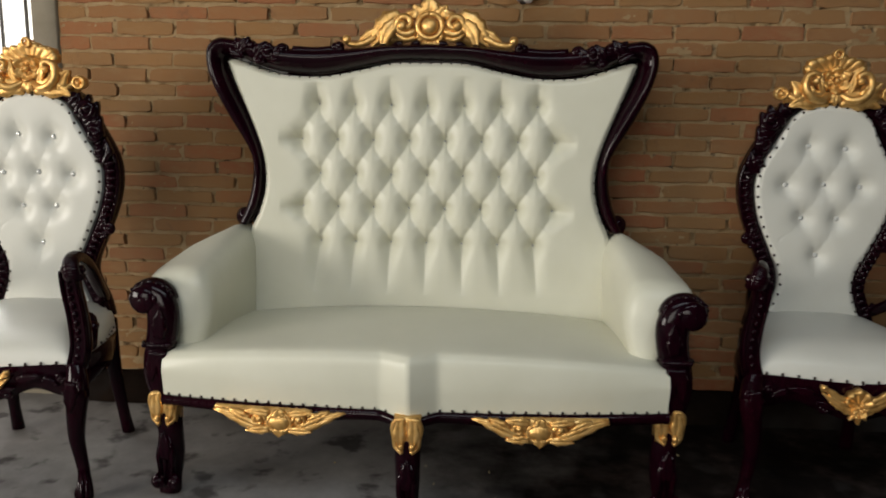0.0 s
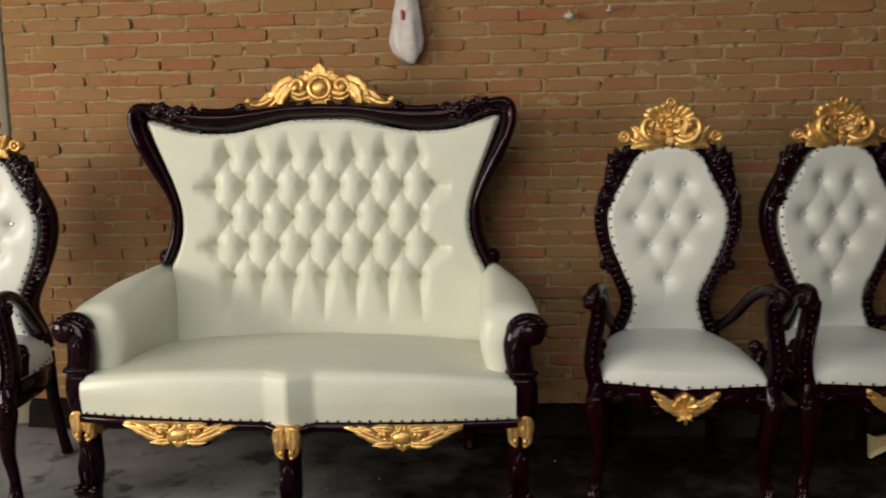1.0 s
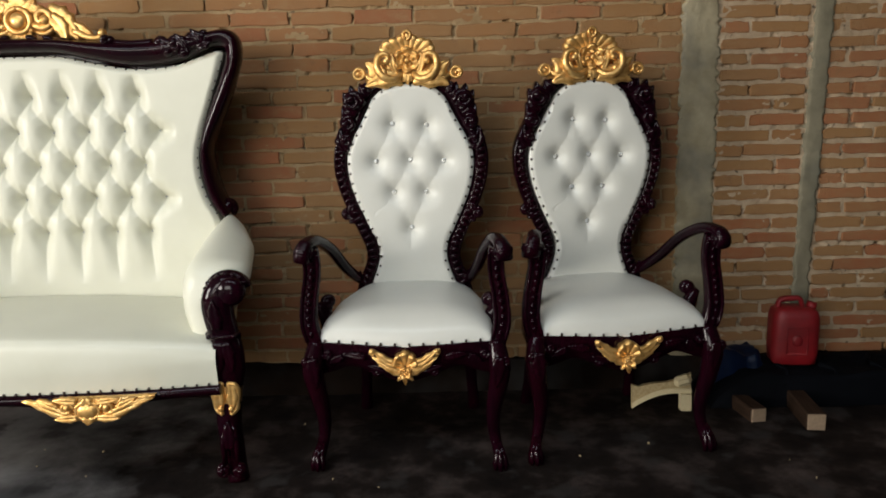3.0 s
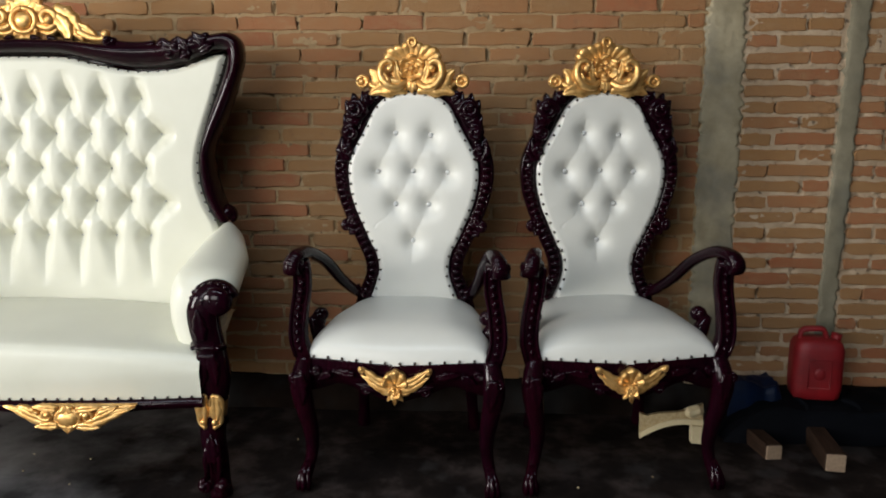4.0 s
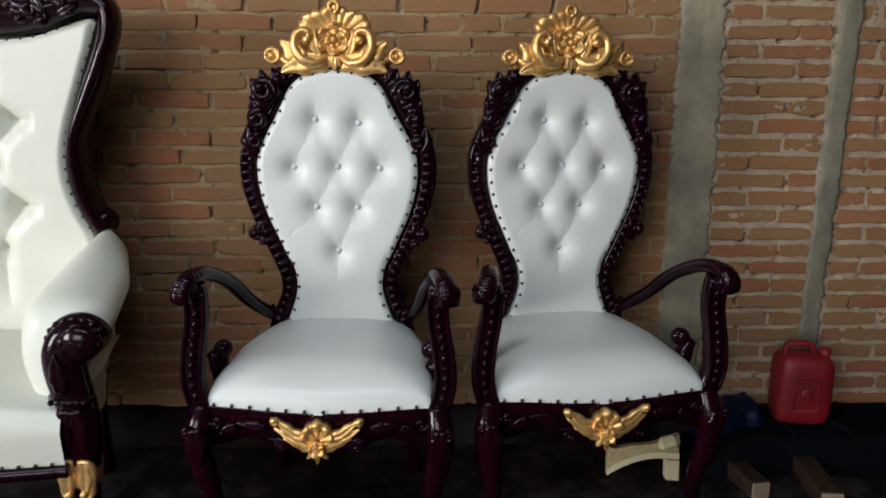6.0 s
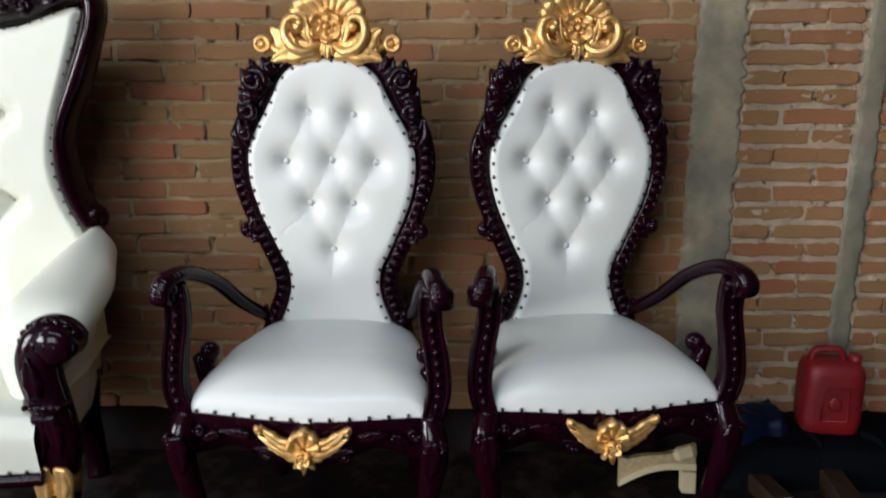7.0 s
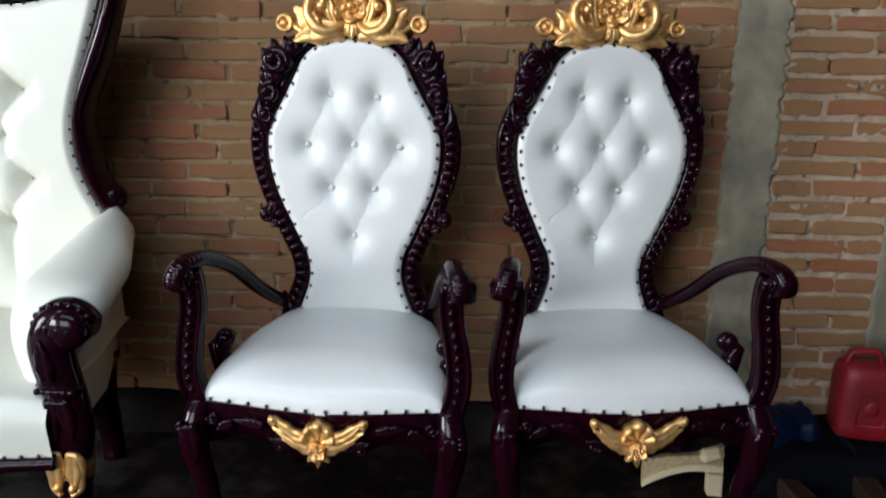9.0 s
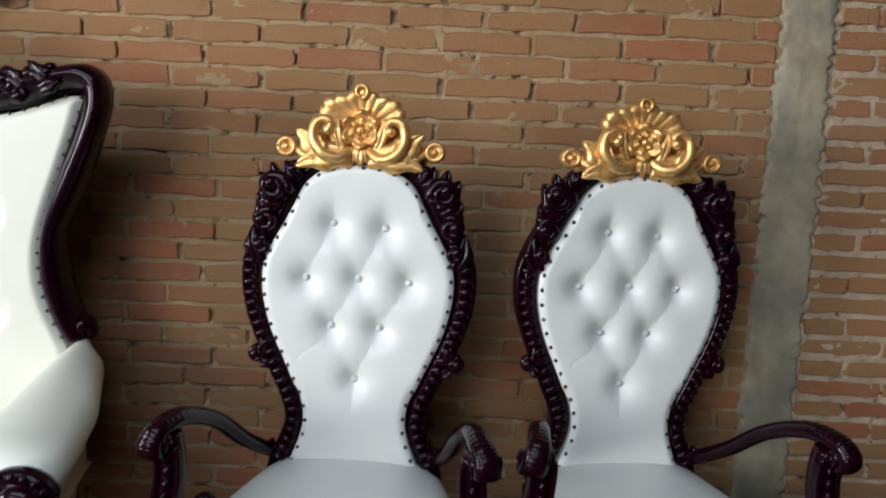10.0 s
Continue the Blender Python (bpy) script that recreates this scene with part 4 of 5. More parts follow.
def sofa_crest(sofa):
    bm = bmesh.new()
    sweep(bm, spline([(-0.20, -0.02, 1.455), (-0.10, -0.03, 1.485), (0, -0.035, 1.50), (0.10, -0.03, 1.485), (0.20, -0.02, 1.455)], 20), 0.03, 0.022, 8)
    crest = part("crest", bm, GOLD, sofa, "gilded carved crest with cartouche and leaves")

    def boss(b):
        ball(b, (0, -0.078, 1.512), 0.031, 14, 9, (1, 0.55, 0.95))
        curl(b, (0, -0.074, 1.512), 0.043, 0.043, 90, 1.0, 0.010, 0.010, 0.0, 28, 0.95, False)
    carve("cartouche", GOLD, crest, boss, False)
    for tip, w in (((0.0, -0.05, 1.612), 0.090), ((-0.060, -0.05, 1.584), 0.060), ((0.060, -0.05, 1.584), 0.060)):
        leaves(GOLD, crest, [((tip[0] * 0.4, -0.05, 1.51 + (tip[2] - 1.51) * 0.35), tip, w, 0.012)], 0.014, False)
    carve("shell", GOLD, crest, lambda b: flat_fan(b, (0, -0.056, 1.502), (0.052, 0.066, 0.074), 200, 340, 7, 0.024, 0.007), False)
    curls(GOLD, crest, [((0.086, -0.066, 1.520), 0.040, 0.012, -150, 1.3, 0.014, 0.010, 0.012)])
    carve("scroll", GOLD, crest, lambda b: sweep(b, spline([(0.05, -0.06, 1.475), (0.09, -0.062, 1.468), (0.125, -0.06, 1.50), (0.118, -0.058, 1.545)], 14), 0.010, 0.013, 8))
    leaves(GOLD, crest, [((0.100, -0.05, 1.552), (0.205, -0.050, 1.440), 0.092, 0.016), ((0.115, -0.060, 1.53), (0.165, -0.060, 1.430), 0.062, 0.016), ((0.15, -0.05, 1.50), (0.262, -0.045, 1.440), 0.045, 0.014), ((0.08, -0.05, 1.55), (0.045, -0.05, 1.575), 0.04, 0.014)], 0.013, True, 4, -0.012)

    def tail(b):
        sweep(b, spline([(0.185, -0.066, 1.476), (0.235, -0.072, 1.452), (0.272, -0.074, 1.448), (0.290, -0.074, 1.458)], 12), np.linspace(0.014, 0.009, 12), None, 8)
        ball(b, (0.290, -0.076, 1.464), 0.016, 10, 7)
    carve("tail", GOLD, crest, tail)


def sofa_front(x):
    """Depth of the seat's front edge: a shallow bow with a small prow in the middle."""
    a = abs(x)
    return -0.60 - 0.055 * (1 - (min(a, 0.76) / 0.76) ** 2.2) - 0.042 * max(0.0, 1 - a / 0.085)


def sofa_seat(sofa):
    n, m = 141, 40
    bm = bmesh.new()
    rows = []
    for j in range(n):
        u = -1 + 2 * j / (n - 1)
        x = 0.765 * u
        yf = sofa_front(x)
        tip = max(0.0, 1 - abs(x) / 0.08)
        zc = 0.488 + 0.048 * (1 - u ** 2) ** 0.8
        prof = spline([(0.0, 0.46), (-0.10, zc - 0.014), (-0.30, zc), (yf + 0.12, zc - 0.002), (yf + 0.03, zc - 0.006), (yf + 0.005, zc - 0.018), (yf - 0.006, zc - 0.040), (yf - 0.010, 0.43),
                       (yf - 0.004, 0.38), (yf, 0.352 - 0.016 * tip)], m)
        rows.append([bm.verts.new((x * (1 - 0.12 * max(0, (p[0] + 0.35) / 0.35) ** 1), p[0], p[1])) for p in prof])
    grid_faces(bm, rows)
    front = [tuple(r[-1].co) for r in rows]
    part("seat", bm, CREAM, sofa, "wide white leatherette seat with a pointed middle")
    bm = bmesh.new()
    nails_along(bm, [(x, y - 0.003, z + 0.004) for x, y, z in front], 0.036, 0.0048)
    part("nail_trim", bm, NAIL, sofa, "row of small dark nail heads", kind="stuff")
    bm = bmesh.new()
    a, b, c, d, e = [], [], [], [], []
    for j in range(n):
        u = -1 + 2 * j / (n - 1)
        x = 0.77 * u
        y = sofa_front(x) - 0.004
        tip = max(0.0, 1 - abs(x) / 0.08)
        zt = 0.352 - 0.016 * tip
        zb = 0.322 - 0.034 * math.exp(-((abs(x) - 0.385) / 0.13) ** 2) - 0.01 * math.exp(-(x / 0.06) ** 2)
        for lst, p in ((a, (x, y, zt)), (b, (x, y - 0.010, zt - 0.014)), (c, (x, y - 0.004, zb)), (d, (x, y + 0.05, zb)), (e, (x, y + 0.05, zt))):
            lst.append(bm.verts.new(p))
    grid_faces(bm, [a, b, c, d, e, a])
    part("front_rail", bm, WOOD, sofa)
    bm = bmesh.new()
    for s in (-1, 1):
        sweep(bm, [(s * 0.765, -0.57, 0.345), (s * 0.700, -0.3, 0.345), (s * 0.600, 0.0, 0.345)], 0.022, 0.035, 8, (0, 0, 1), 5)
    block(bm, -0.61, 0.61, 0.0, 0.05, 0.31, 0.45, 0.006)
    block(bm, -0.60, 0.60, -0.58, 0.0, 0.33, 0.345)
    part("under_frame", bm, WOOD, sofa)
    for s in (-1, 1):
        y0 = sofa_front(0.385) - 0.022
        bm = bmesh.new()
        plate = []
        for k in range(25):
            u = -1 + k / 12
            lo, hi = 0.343 - 0.080 * (1 - abs(u) ** 1.7) - 0.004 * abs(math.sin(9 * u)), 0.346
            back = y0 + 0.016 + 0.012 * u * u
            plate.append([bm.verts.new((0.200 * u, back - d, lo + (hi - lo) * t)) for t, d in ((0, 0), (0.08, 0.014), (0.3, 0.020), (0.55, 0.014), (0.8, 0.018), (1, 0.008), (1, 0))])
        grid_faces(bm, plate)
        ball(bm, (0, y0 - 0.008, 0.306), 0.026, 12, 8, (1.35, 0.5, 0.95))
        curl(bm, (0, y0 - 0.006, 0.306), 0.036, 0.036, 90, 1.0, 0.006, 0.006, 0.0, 24, 0.8, False)
        ob = part("front_ornament", bm, GOLD, sofa, "gilded leaf and cartouche ornament")
        ob.matrix_basis = pose(s * 0.385, 0, 0)
        curls(GOLD, ob, [((0.062, y0 - 0.004, 0.312), 0.022, 0.007, 180, -1.2, 0.008, 0.006, 0.004)])
        leaves(GOLD, ob, [((0.06, y0, 0.29), (0.192, y0 + 0.012, 0.342), 0.040, 0.008), ((0.03, y0, 0.335), (0.10, y0, 0.345), 0.03, 0.008), ((0.09, y0, 0.315), (0.15, y0 + 0.006, 0.345), 0.03, 0.008),
                          ((0.03, y0, 0.285), (0.10, y0, 0.283), 0.032, 0.008), ((0.13, y0 + 0.004, 0.325), (0.20, y0 + 0.014, 0.34), 0.022, 0.008)], 0.011)
        leaves(GOLD, ob, [((0, y0, 0.292), (0, y0, 0.262), 0.05, 0.006), ((0, y0, 0.32), (0, y0, 0.352), 0.05, 0.006)], 0.011, False)


def sofa_arm(sofa, s):
    bm = bmesh.new()
    rows = []
    for i in range(30):
        t = i / 29
        y = 0.0 - 0.575 * t
        xi = 0.645 + 0.014 * t
        xo = np.interp(t, [0, 0.15, 0.5, 0.85, 1], [0.712, 0.765, 0.838, 0.868, 0.864])
        zt = np.interp(t, [0, 0.15, 0.4, 0.7, 0.9, 1], [0.80, 0.805, 0.785, 0.752, 0.728, 0.705])
        prof = spline([(xi + 0.03 * t, 0.36), (xi + 0.03 * t, 0.46), (xi, zt - 0.14), (xi + 0.006, zt - 0.055), (xi + 0.04, zt - 0.008), (0.5 * (xi + xo) + 0.01, zt), (xo - 0.022, zt - 0.020), (xo, zt - 0.06),
                       (xo - 0.012, zt - 0.105), (xo - 0.050, zt - 0.150), (xo - 0.085, 0.50), (xo - 0.095, 0.36)], 48)
        k = max(0.0, (t - 0.90) / 0.10)
        k = 0.72 + 0.28 * math.sqrt(max(0.0, 1 - k * k))
        rows.append([bm.verts.new((s * (0.785 + (p[0] - 0.785) * k), y, p[1] if p[1] < 0.45 else 0.45 + (p[1] - 0.45) * (0.5 + 0.5 * k))) for p in prof])
    grid_faces(bm, rows)
    for r in (rows[0], rows[-1]):
        bm.faces.new(r)
    arm = part("armrest", bm, CREAM, sofa, "rolled white leatherette arm")
    bm = bmesh.new()
    nails_along(bm, [(s * p[0], -0.582, p[1]) for p in spline([(0.752, 0.375), (0.750, 0.43), (0.746, 0.49)], 20)], 0.034, 0.0045)
    part("nail_trim", bm, NAIL, arm, "row of small dark nail heads", kind="stuff")
    # carved front of the arm: an S-shaped post that rolls outwards at the top
    bm = bmesh.new()
    line = [(0.796, -0.592, 0.335), (0.806, -0.600, 0.39), (0.809, -0.605, 0.44), (0.801, -0.604, 0.50), (0.790, -0.608, 0.56), (0.789, -0.610, 0.61), (0.804, -0.606, 0.650), (0.832, -0.604, 0.668), (0.860, -0.602, 0.655)]
    pts = spline([(s * a, b, c) for a, b, c in line], 44)
    sweep(bm, pts, np.interp(np.linspace(0, 1, 44), np.linspace(0, 1, 9), [0.046, 0.051, 0.049, 0.046, 0.048, 0.050, 0.046, 0.034, 0.022]), np.full(44, 0.036), 14, (0, 1, 0), 2.5)
    front = part("arm_front", bm, WOOD, sofa, "dark carved scroll arm front")

    def roll(b):
        c = (s * 0.838, 0, 0.646)
        sweep(b, [(c[0], -0.560, c[2]), (c[0], -0.636, c[2]), (c[0], -0.648, c[2])], [0.044, 0.044, 0.034], None, 18, (0, 0, 1))
        over = [(s * (0.822 - 0.066 * math.cos(a)), -0.590, 0.640 + 0.058 * math.sin(a)) for a in np.linspace(0.05, 2.9, 18)]
        sweep(b, over, 0.009, 0.022, 8)
        nails = [(x, -0.616, z) for x, y, z in over[1:-1:2]]
        for p in nails:
            ball(b, p, 0.0085, 7, 5)
        for k in range(3):
            ball(b, (s * (0.800 + 0.022 * k), -0.643, 0.650 - 0.004 * k), 0.009, 8, 6, (1.0, 0.7, 1.4))
    carve("scroll", WOOD, front, roll, False)
    for base, tip, w in (((0.790, -0.640, 0.53), (0.782, -0.640, 0.625), 0.050), ((0.788, -0.636, 0.485), (0.782, -0.630, 0.375), 0.050), ((0.812, -0.636, 0.485), (0.826, -0.628, 0.385), 0.046)):
        leaves(WOOD, front, [((s * base[0], *base[1:]), (s * tip[0], *tip[1:]), w, 0.006)], 0.008, False)
    carve("ring", WOOD, front, lambda b: sweep(b, [(s * 0.752, -0.612, 0.508), (s * 0.775, -0.640, 0.504), (s * 0.828, -0.640, 0.502), (s * 0.850, -0.612, 0.504)], 0.010, None, 8), False)
    bm = bmesh.new()
    for k in range(6):
        ball(bm, (s * (0.762 + 0.0155 * k), -0.644, 0.505), 0.008, 7, 5)
    part("beading", bm, WOOD, front, "small raised beads", kind="stuff")


def sofa_leg(sofa, x, y, s, gold=True):
    top = 0.345
    bm = bmesh.new()
    line = [(x, y, top - 0.01), (x - s * 0.002, y - 0.008, 0.27), (x - s * 0.006, y - 0.010, 0.20), (x - s * 0.004, y + 0.004, 0.12), (x + s * 0.004, y + 0.004, 0.05), (x + s * 0.008, y - 0.002, 0.0)]
    sweep(bm, spline(line, 28), np.interp(np.linspace(0, 1, 28), [0, 0.3, 0.55, 0.8, 1], [0.038, 0.038, 0.036, 0.030, 0.034]), None, 10, (0, 1, 0), 2.8)
    leg = part("leg", bm, WOOD, sofa)
    if not gold:
        return
    for k in (-1, 1):
        curls(WOOD, leg, [((x + k * 0.024, y - 0.046, 0.052), 0.020, 0.007, 90, -k * 1.2, 0.010, 0.008, 0.006)], False)
        carve("rib", WOOD, leg, lambda b: sweep(b, [(x + k * 0.012, y - 0.040, 0.21), (x + k * 0.022, y - 0.045, 0.14), (x + k * 0.020, y - 0.040, 0.07)], [0.008, 0.010, 0.008], None, 7), False)
    leaves(WOOD, leg, [((x, y - 0.040, 0.13), (x, y - 0.036, 0.225), 0.05, 0.008)], 0.010, False)
    bm = bmesh.new()
    sweep(bm, [(x, y - 0.002, 0.352), (x, y - 0.004, 0.335), (x - s * 0.002, y - 0.006, 0.29), (x - s * 0.004, y - 0.006, 0.246)], [0.040, 0.042, 0.040, 0.036], None, 14, (0, 1, 0), 3.2)
    collar = part("gilded_collar", bm, GOLD, sofa, "gilded leaf collar")
    for k in (-1, 1):
        carve("leaf", GOLD, collar, lambda b: leaf(b, (x + k * 0.019, y - 0.036, 0.352), (x + k * 0.015, y - 0.034, 0.246), 0.046, 0.013, 0.007, -k * 0.004, 2, 18), False)
        carve("rim", GOLD, collar, lambda b: sweep(b, spline([(x + k * 0.010, y - 0.048, 0.350), (x + k * 0.032, y - 0.047, 0.344), (x + k * 0.040, y - 0.042, 0.320), (x + k * 0.035, y - 0.042, 0.286), (x + k * 0.032, y - 0.042, 0.262), (x + k * 0.012, y - 0.050, 0.246)], 24),
                                                   np.interp(np.linspace(0, 1, 24), [0, 0.4, 1], [0.006, 0.009, 0.007]), None, 8), False)
        carve("bud", GOLD, collar, lambda b: ball(b, (x + k * 0.017, y - 0.055, 0.266), 0.009, 10, 7, (1, 0.7, 1.2)), False)


def make_sofa():
    sofa = thing("loveseat", "two-seat throne sofa, cream buttoned back, dark carved frame, gilded crest", "sofa")
    WINGS[0] = 0.012
    sofa_back(sofa)
    WINGS[0] = 0.0
    sofa_crest(sofa)
    DEPTH[0] = 1.03
    sofa_seat(sofa)
    for s in (-1, 1):
        DEPTH[0], INSET[0] = 0.952, 0.017
        sofa_arm(sofa, s)
        DEPTH[0], INSET[0] = 1.03, 0.0
        sofa_leg(sofa, s * 0.779, -0.535, s)
        sofa_leg(sofa, s * 0.58, 0.0, s, False)
    sofa_leg(sofa, 0.0, -0.665, 0)
    DEPTH[0] = 1.0
    return sofa


sofa = make_sofa()
sofa.matrix_basis = pose(-1.366, -0.225, 0, 0, 0, 0)

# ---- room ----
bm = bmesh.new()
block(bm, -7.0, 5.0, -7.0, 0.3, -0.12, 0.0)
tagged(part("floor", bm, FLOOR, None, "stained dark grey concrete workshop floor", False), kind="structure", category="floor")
bm = bmesh.new()
block(bm, -60, 60, -60, 60, -0.30, -0.14)
tagged(part("ground", bm, EARTH, None, "dry earth yard outside the gateway", False), kind="structure", category="ground")

WALL_X0, WALL_X1 = -2.86, 4.6


def value_noise(x, z, step_x, step_z, seed):
    """Smooth noise over the wall's plane, about -1 to 1, with lumps of the given size."""
    grid = np.random.default_rng(seed).uniform(-1, 1, (1200, 600))
    u, v = (x + 20.0) / step_x, (z + 2.0) / step_z
    iu, iv = np.floor(u).astype(int), np.floor(v).astype(int)
    fu, fv = u - iu, v - iv
    fu, fv = fu * fu * (3 - 2 * fu), fv * fv * (3 - 2 * fv)
    g = lambda a, b: grid[(iu + a) % 1200, (iv + b) % 600]
    return (g(0, 0) * (1 - fu) + g(1, 0) * fu) * (1 - fv) + (g(0, 1) * (1 - fu) + g(1, 1) * fu) * fv


def sheet(name, x0, x1, z0, z1, step, depth, mat, parent, label, kind):
    """An upright rough sheet: a fine grid whose depth is a function of its place."""
    nx, nz = int((x1 - x0) / step) + 1, int((z1 - z0) / step) + 1
    x, z = np.meshgrid(np.linspace(x0, x1, nx), np.linspace(z0, z1, nz))
    co = np.stack((x, depth(x, z), z), -1).reshape(-1, 3)
    k = np.arange(nx * nz).reshape(nz, nx)
    quads = np.stack((k[:-1, :-1], k[:-1, 1:], k[1:, 1:], k[1:, :-1]), -1).reshape(-1, 4)
    me = bpy.data.meshes.new(name)
    me.from_pydata(co.tolist(), [], quads.tolist())
    me.materials.append(mat)
    me.polygons.foreach_set("use_smooth", np.ones(len(quads), bool))
    ob = new(name, me)
    if parent is not None:
        ob.parent = parent
    return tagged(ob, label=label, kind=kind)


RECESS = np.zeros((3800, 1300))


def recess_at(x, z):
    return RECESS[np.clip(((x + 3.0) / 0.002).astype(int), 0, 3799), np.clip((z / 0.0025).astype(int), 0, 1299)]


COURSE, LENGTH = 0.060, 0.242


def brick_sites():
    """Middle, width and height of every brick; some upright joints are left open, which the mortar sheet follows."""
    rng, joint = random.Random(11), random.Random(5)
    sites = []
    for k in range(1, 53):
        for x_from, x_to, shift, phase in ((WALL_X0 + 0.002, 1.058, -0.003, -0.557), (1.216, 1.560, -0.016, 1.337), (1.640, WALL_X1, -0.016, 1.49)):
            z = COURSE * (k + 0.5) + shift
            if z < 0.12 or z > 3.15:
                continue
            x = phase + (0.0 if k % 2 == 0 else 0.108) + rng.uniform(-0.018, 0.018)
            x -= LENGTH * math.ceil((x - x_from) / LENGTH)
            while x < x_to:
                open_joint = joint.random() < 0.45
                gap = joint.uniform(0.011, 0.016) if open_joint else rng.uniform(0.004, 0.011)
                if open_joint and x_from < x < x_to - 0.02:
                    cx, cz = int((x + 3.0) / 0.002), int(z / 0.0025)
                    lo, hi = joint.randrange(5, 10), joint.randrange(5, 10)
                    RECESS[cx - 4:cx + 5, cz - lo:cz + hi] = joint.uniform(0.011, 0.017)
                a, b = max(x + gap / 2, x_from), min(x + LENGTH - gap / 2, x_to)
                x += LENGTH + rng.uniform(-0.004, 0.004)
                if b - a > 0.03:
                    sites.append(((a + b) / 2, z + rng.uniform(-0.002, 0.002), b - a, COURSE - rng.uniform(0.008, 0.014) - (0.006 if x_from > 1.0 else 0.0)))
    return sites


sites = brick_sites()


def mortar_depth(x, z):
    lumps = 0.0026 * value_noise(x, z, 0.034, 0.016, 1) + 0.0022 * value_noise(x, z, 0.013, 0.009, 2) + 0.0010 * value_noise(x, z, 0.16, 0.07, 3)
    slit = np.clip((value_noise(x, z, 0.030, 0.012, 4) - 0.62) / 0.2, 0, 1)
    daub = np.clip((value_noise(x, z, 0.11, 0.05, 5) - 0.66) / 0.3, 0, 1) * (0.5 + 0.5 * value_noise(x, z, 0.02, 0.012, 6))
    edge = np.exp(-((x - 1.05) / 0.022) ** 2) + np.exp(-((x - 1.225) / 0.022) ** 2)
    return 0.0034 + lumps + recess_at(x, z) + 0.016 * slit - 0.004 * daub - 0.002 * edge * (0.4 + value_noise(x, z, 0.05, 0.035, 7))


bm = bmesh.new()
block(bm, WALL_X0, WALL_X1, 0.024, 0.15, 0.0, 3.2)
wall = tagged(part("wall_north", bm, MORTAR, None, "rough brick wall with smeared cement joints", False), kind="structure", category="wall")
sheet("mortar", WALL_X0, 1.137, 0.02, 2.45, 0.0075, mortar_depth, MORTAR, wall, "rough smeared cement mortar", "stuff")
sheet("mortar", 1.137, 2.75, 0.02, 2.45, 0.0075, mortar_depth, MORTAR_PALE, wall, "thick pale cement joints", "stuff")
sheet("mortar", 2.75, WALL_X1, 0.02, 2.45, 0.03, mortar_depth, MORTAR, wall, "rough smeared cement mortar", "stuff")
sheet("mortar", WALL_X0, WALL_X1, 2.45, 3.2, 0.03, mortar_depth, MORTAR, wall, "rough smeared cement mortar", "stuff")

# plastered edge beside the barred window, and the wall round the window
bm = bmesh.new()
block(bm, -2.965, -2.862, -0.012, 0.16, 0.0, 3.2, 0.006)
tagged(part("trim_window_edge", bm, PLASTER, None, "plastered jamb beside the barred window"), kind="structure", category="trim")
bm = bmesh.new()
block(bm, -7.0, -4.25, 0.0, 0.15, 0.0, 3.2)
block(bm, -4.25, -2.965, 0.0, 0.15, 2.35, 3.2)
block(bm, -4.25, -2.965, 0.0, 0.15, 0.0, 0.32)
tagged(part("wall_north_far", bm, PLASTER, None, "old plastered wall round the barred window", False), kind="structure", category="wall")
window = tagged(new("window_1"), label="open window with plain vertical steel bars", category="window", kind="structure")
x = -4.18
while x < -3.0:
    bm = bmesh.new()
    sweep(bm, [(x, 0.06, 0.32), (x, 0.06, 1.3), (x, 0.06, 2.35)], 0.008, None, 6)
    part("bar", bm, STEEL, window)
    x += 0.105
for z in (0.75, 1.38, 2.0):
    bm = bmesh.new()
    block(bm, -4.25, -2.965, 0.054, 0.066, z - 0.015, z + 0.015, 0.003)
    part("cross_bar", bm, STEEL, window)

m, nt, b = material("hazy_daylight")
b.inputs["Base Color"].default_value = (0, 0, 0, 1)
b.inputs["Emission Color"].default_value = (1.0, 0.99, 0.95, 1)
b.inputs["Emission Strength"].default_value = 4.0
bm = bmesh.new()
block(bm, -12.0, -0.5, 4.0, 4.05, -0.13, 5.0)
tagged(part("backdrop", bm, m, None, "glaring daylight outside the barred window", False), kind="structure", category="backdrop")

# the other sides of the workshop, unseen and kept dark to cut bounced light
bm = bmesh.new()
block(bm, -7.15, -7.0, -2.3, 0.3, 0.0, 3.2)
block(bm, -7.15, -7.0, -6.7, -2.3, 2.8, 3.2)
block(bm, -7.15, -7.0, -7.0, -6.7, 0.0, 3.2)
tagged(part("wall_west", bm, DARK_UNSEEN, None, "unseen dark side wall added to cut bounce, with an open gate", False), kind="structure", category="wall")
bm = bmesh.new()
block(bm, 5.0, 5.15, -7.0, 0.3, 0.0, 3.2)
tagged(part("wall_east", bm, DARK_UNSEEN, None, "unseen dark side wall added to cut bounced light", False), kind="structure", category="wall")
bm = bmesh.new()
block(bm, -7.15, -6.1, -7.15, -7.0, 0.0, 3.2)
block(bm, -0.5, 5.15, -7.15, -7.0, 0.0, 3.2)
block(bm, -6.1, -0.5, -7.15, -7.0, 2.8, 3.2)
tagged(part("wall_south", bm, DARK_UNSEEN, None, "unseen dark wall added to cut bounce, with a wide open gateway", False), kind="structure", category="wall")
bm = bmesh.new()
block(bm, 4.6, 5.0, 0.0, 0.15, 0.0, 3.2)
tagged(part("wall_north_end", bm, DARK_UNSEEN, None, "unseen dark end of the back wall, added to cut bounce", False), kind="structure", category="wall")
# unseen ceiling, added to hold back light except through the fill lamp's opening
bm = bmesh.new()
block(bm, -7.3, 5.3, -7.3, -3.7, 3.2, 3.28)
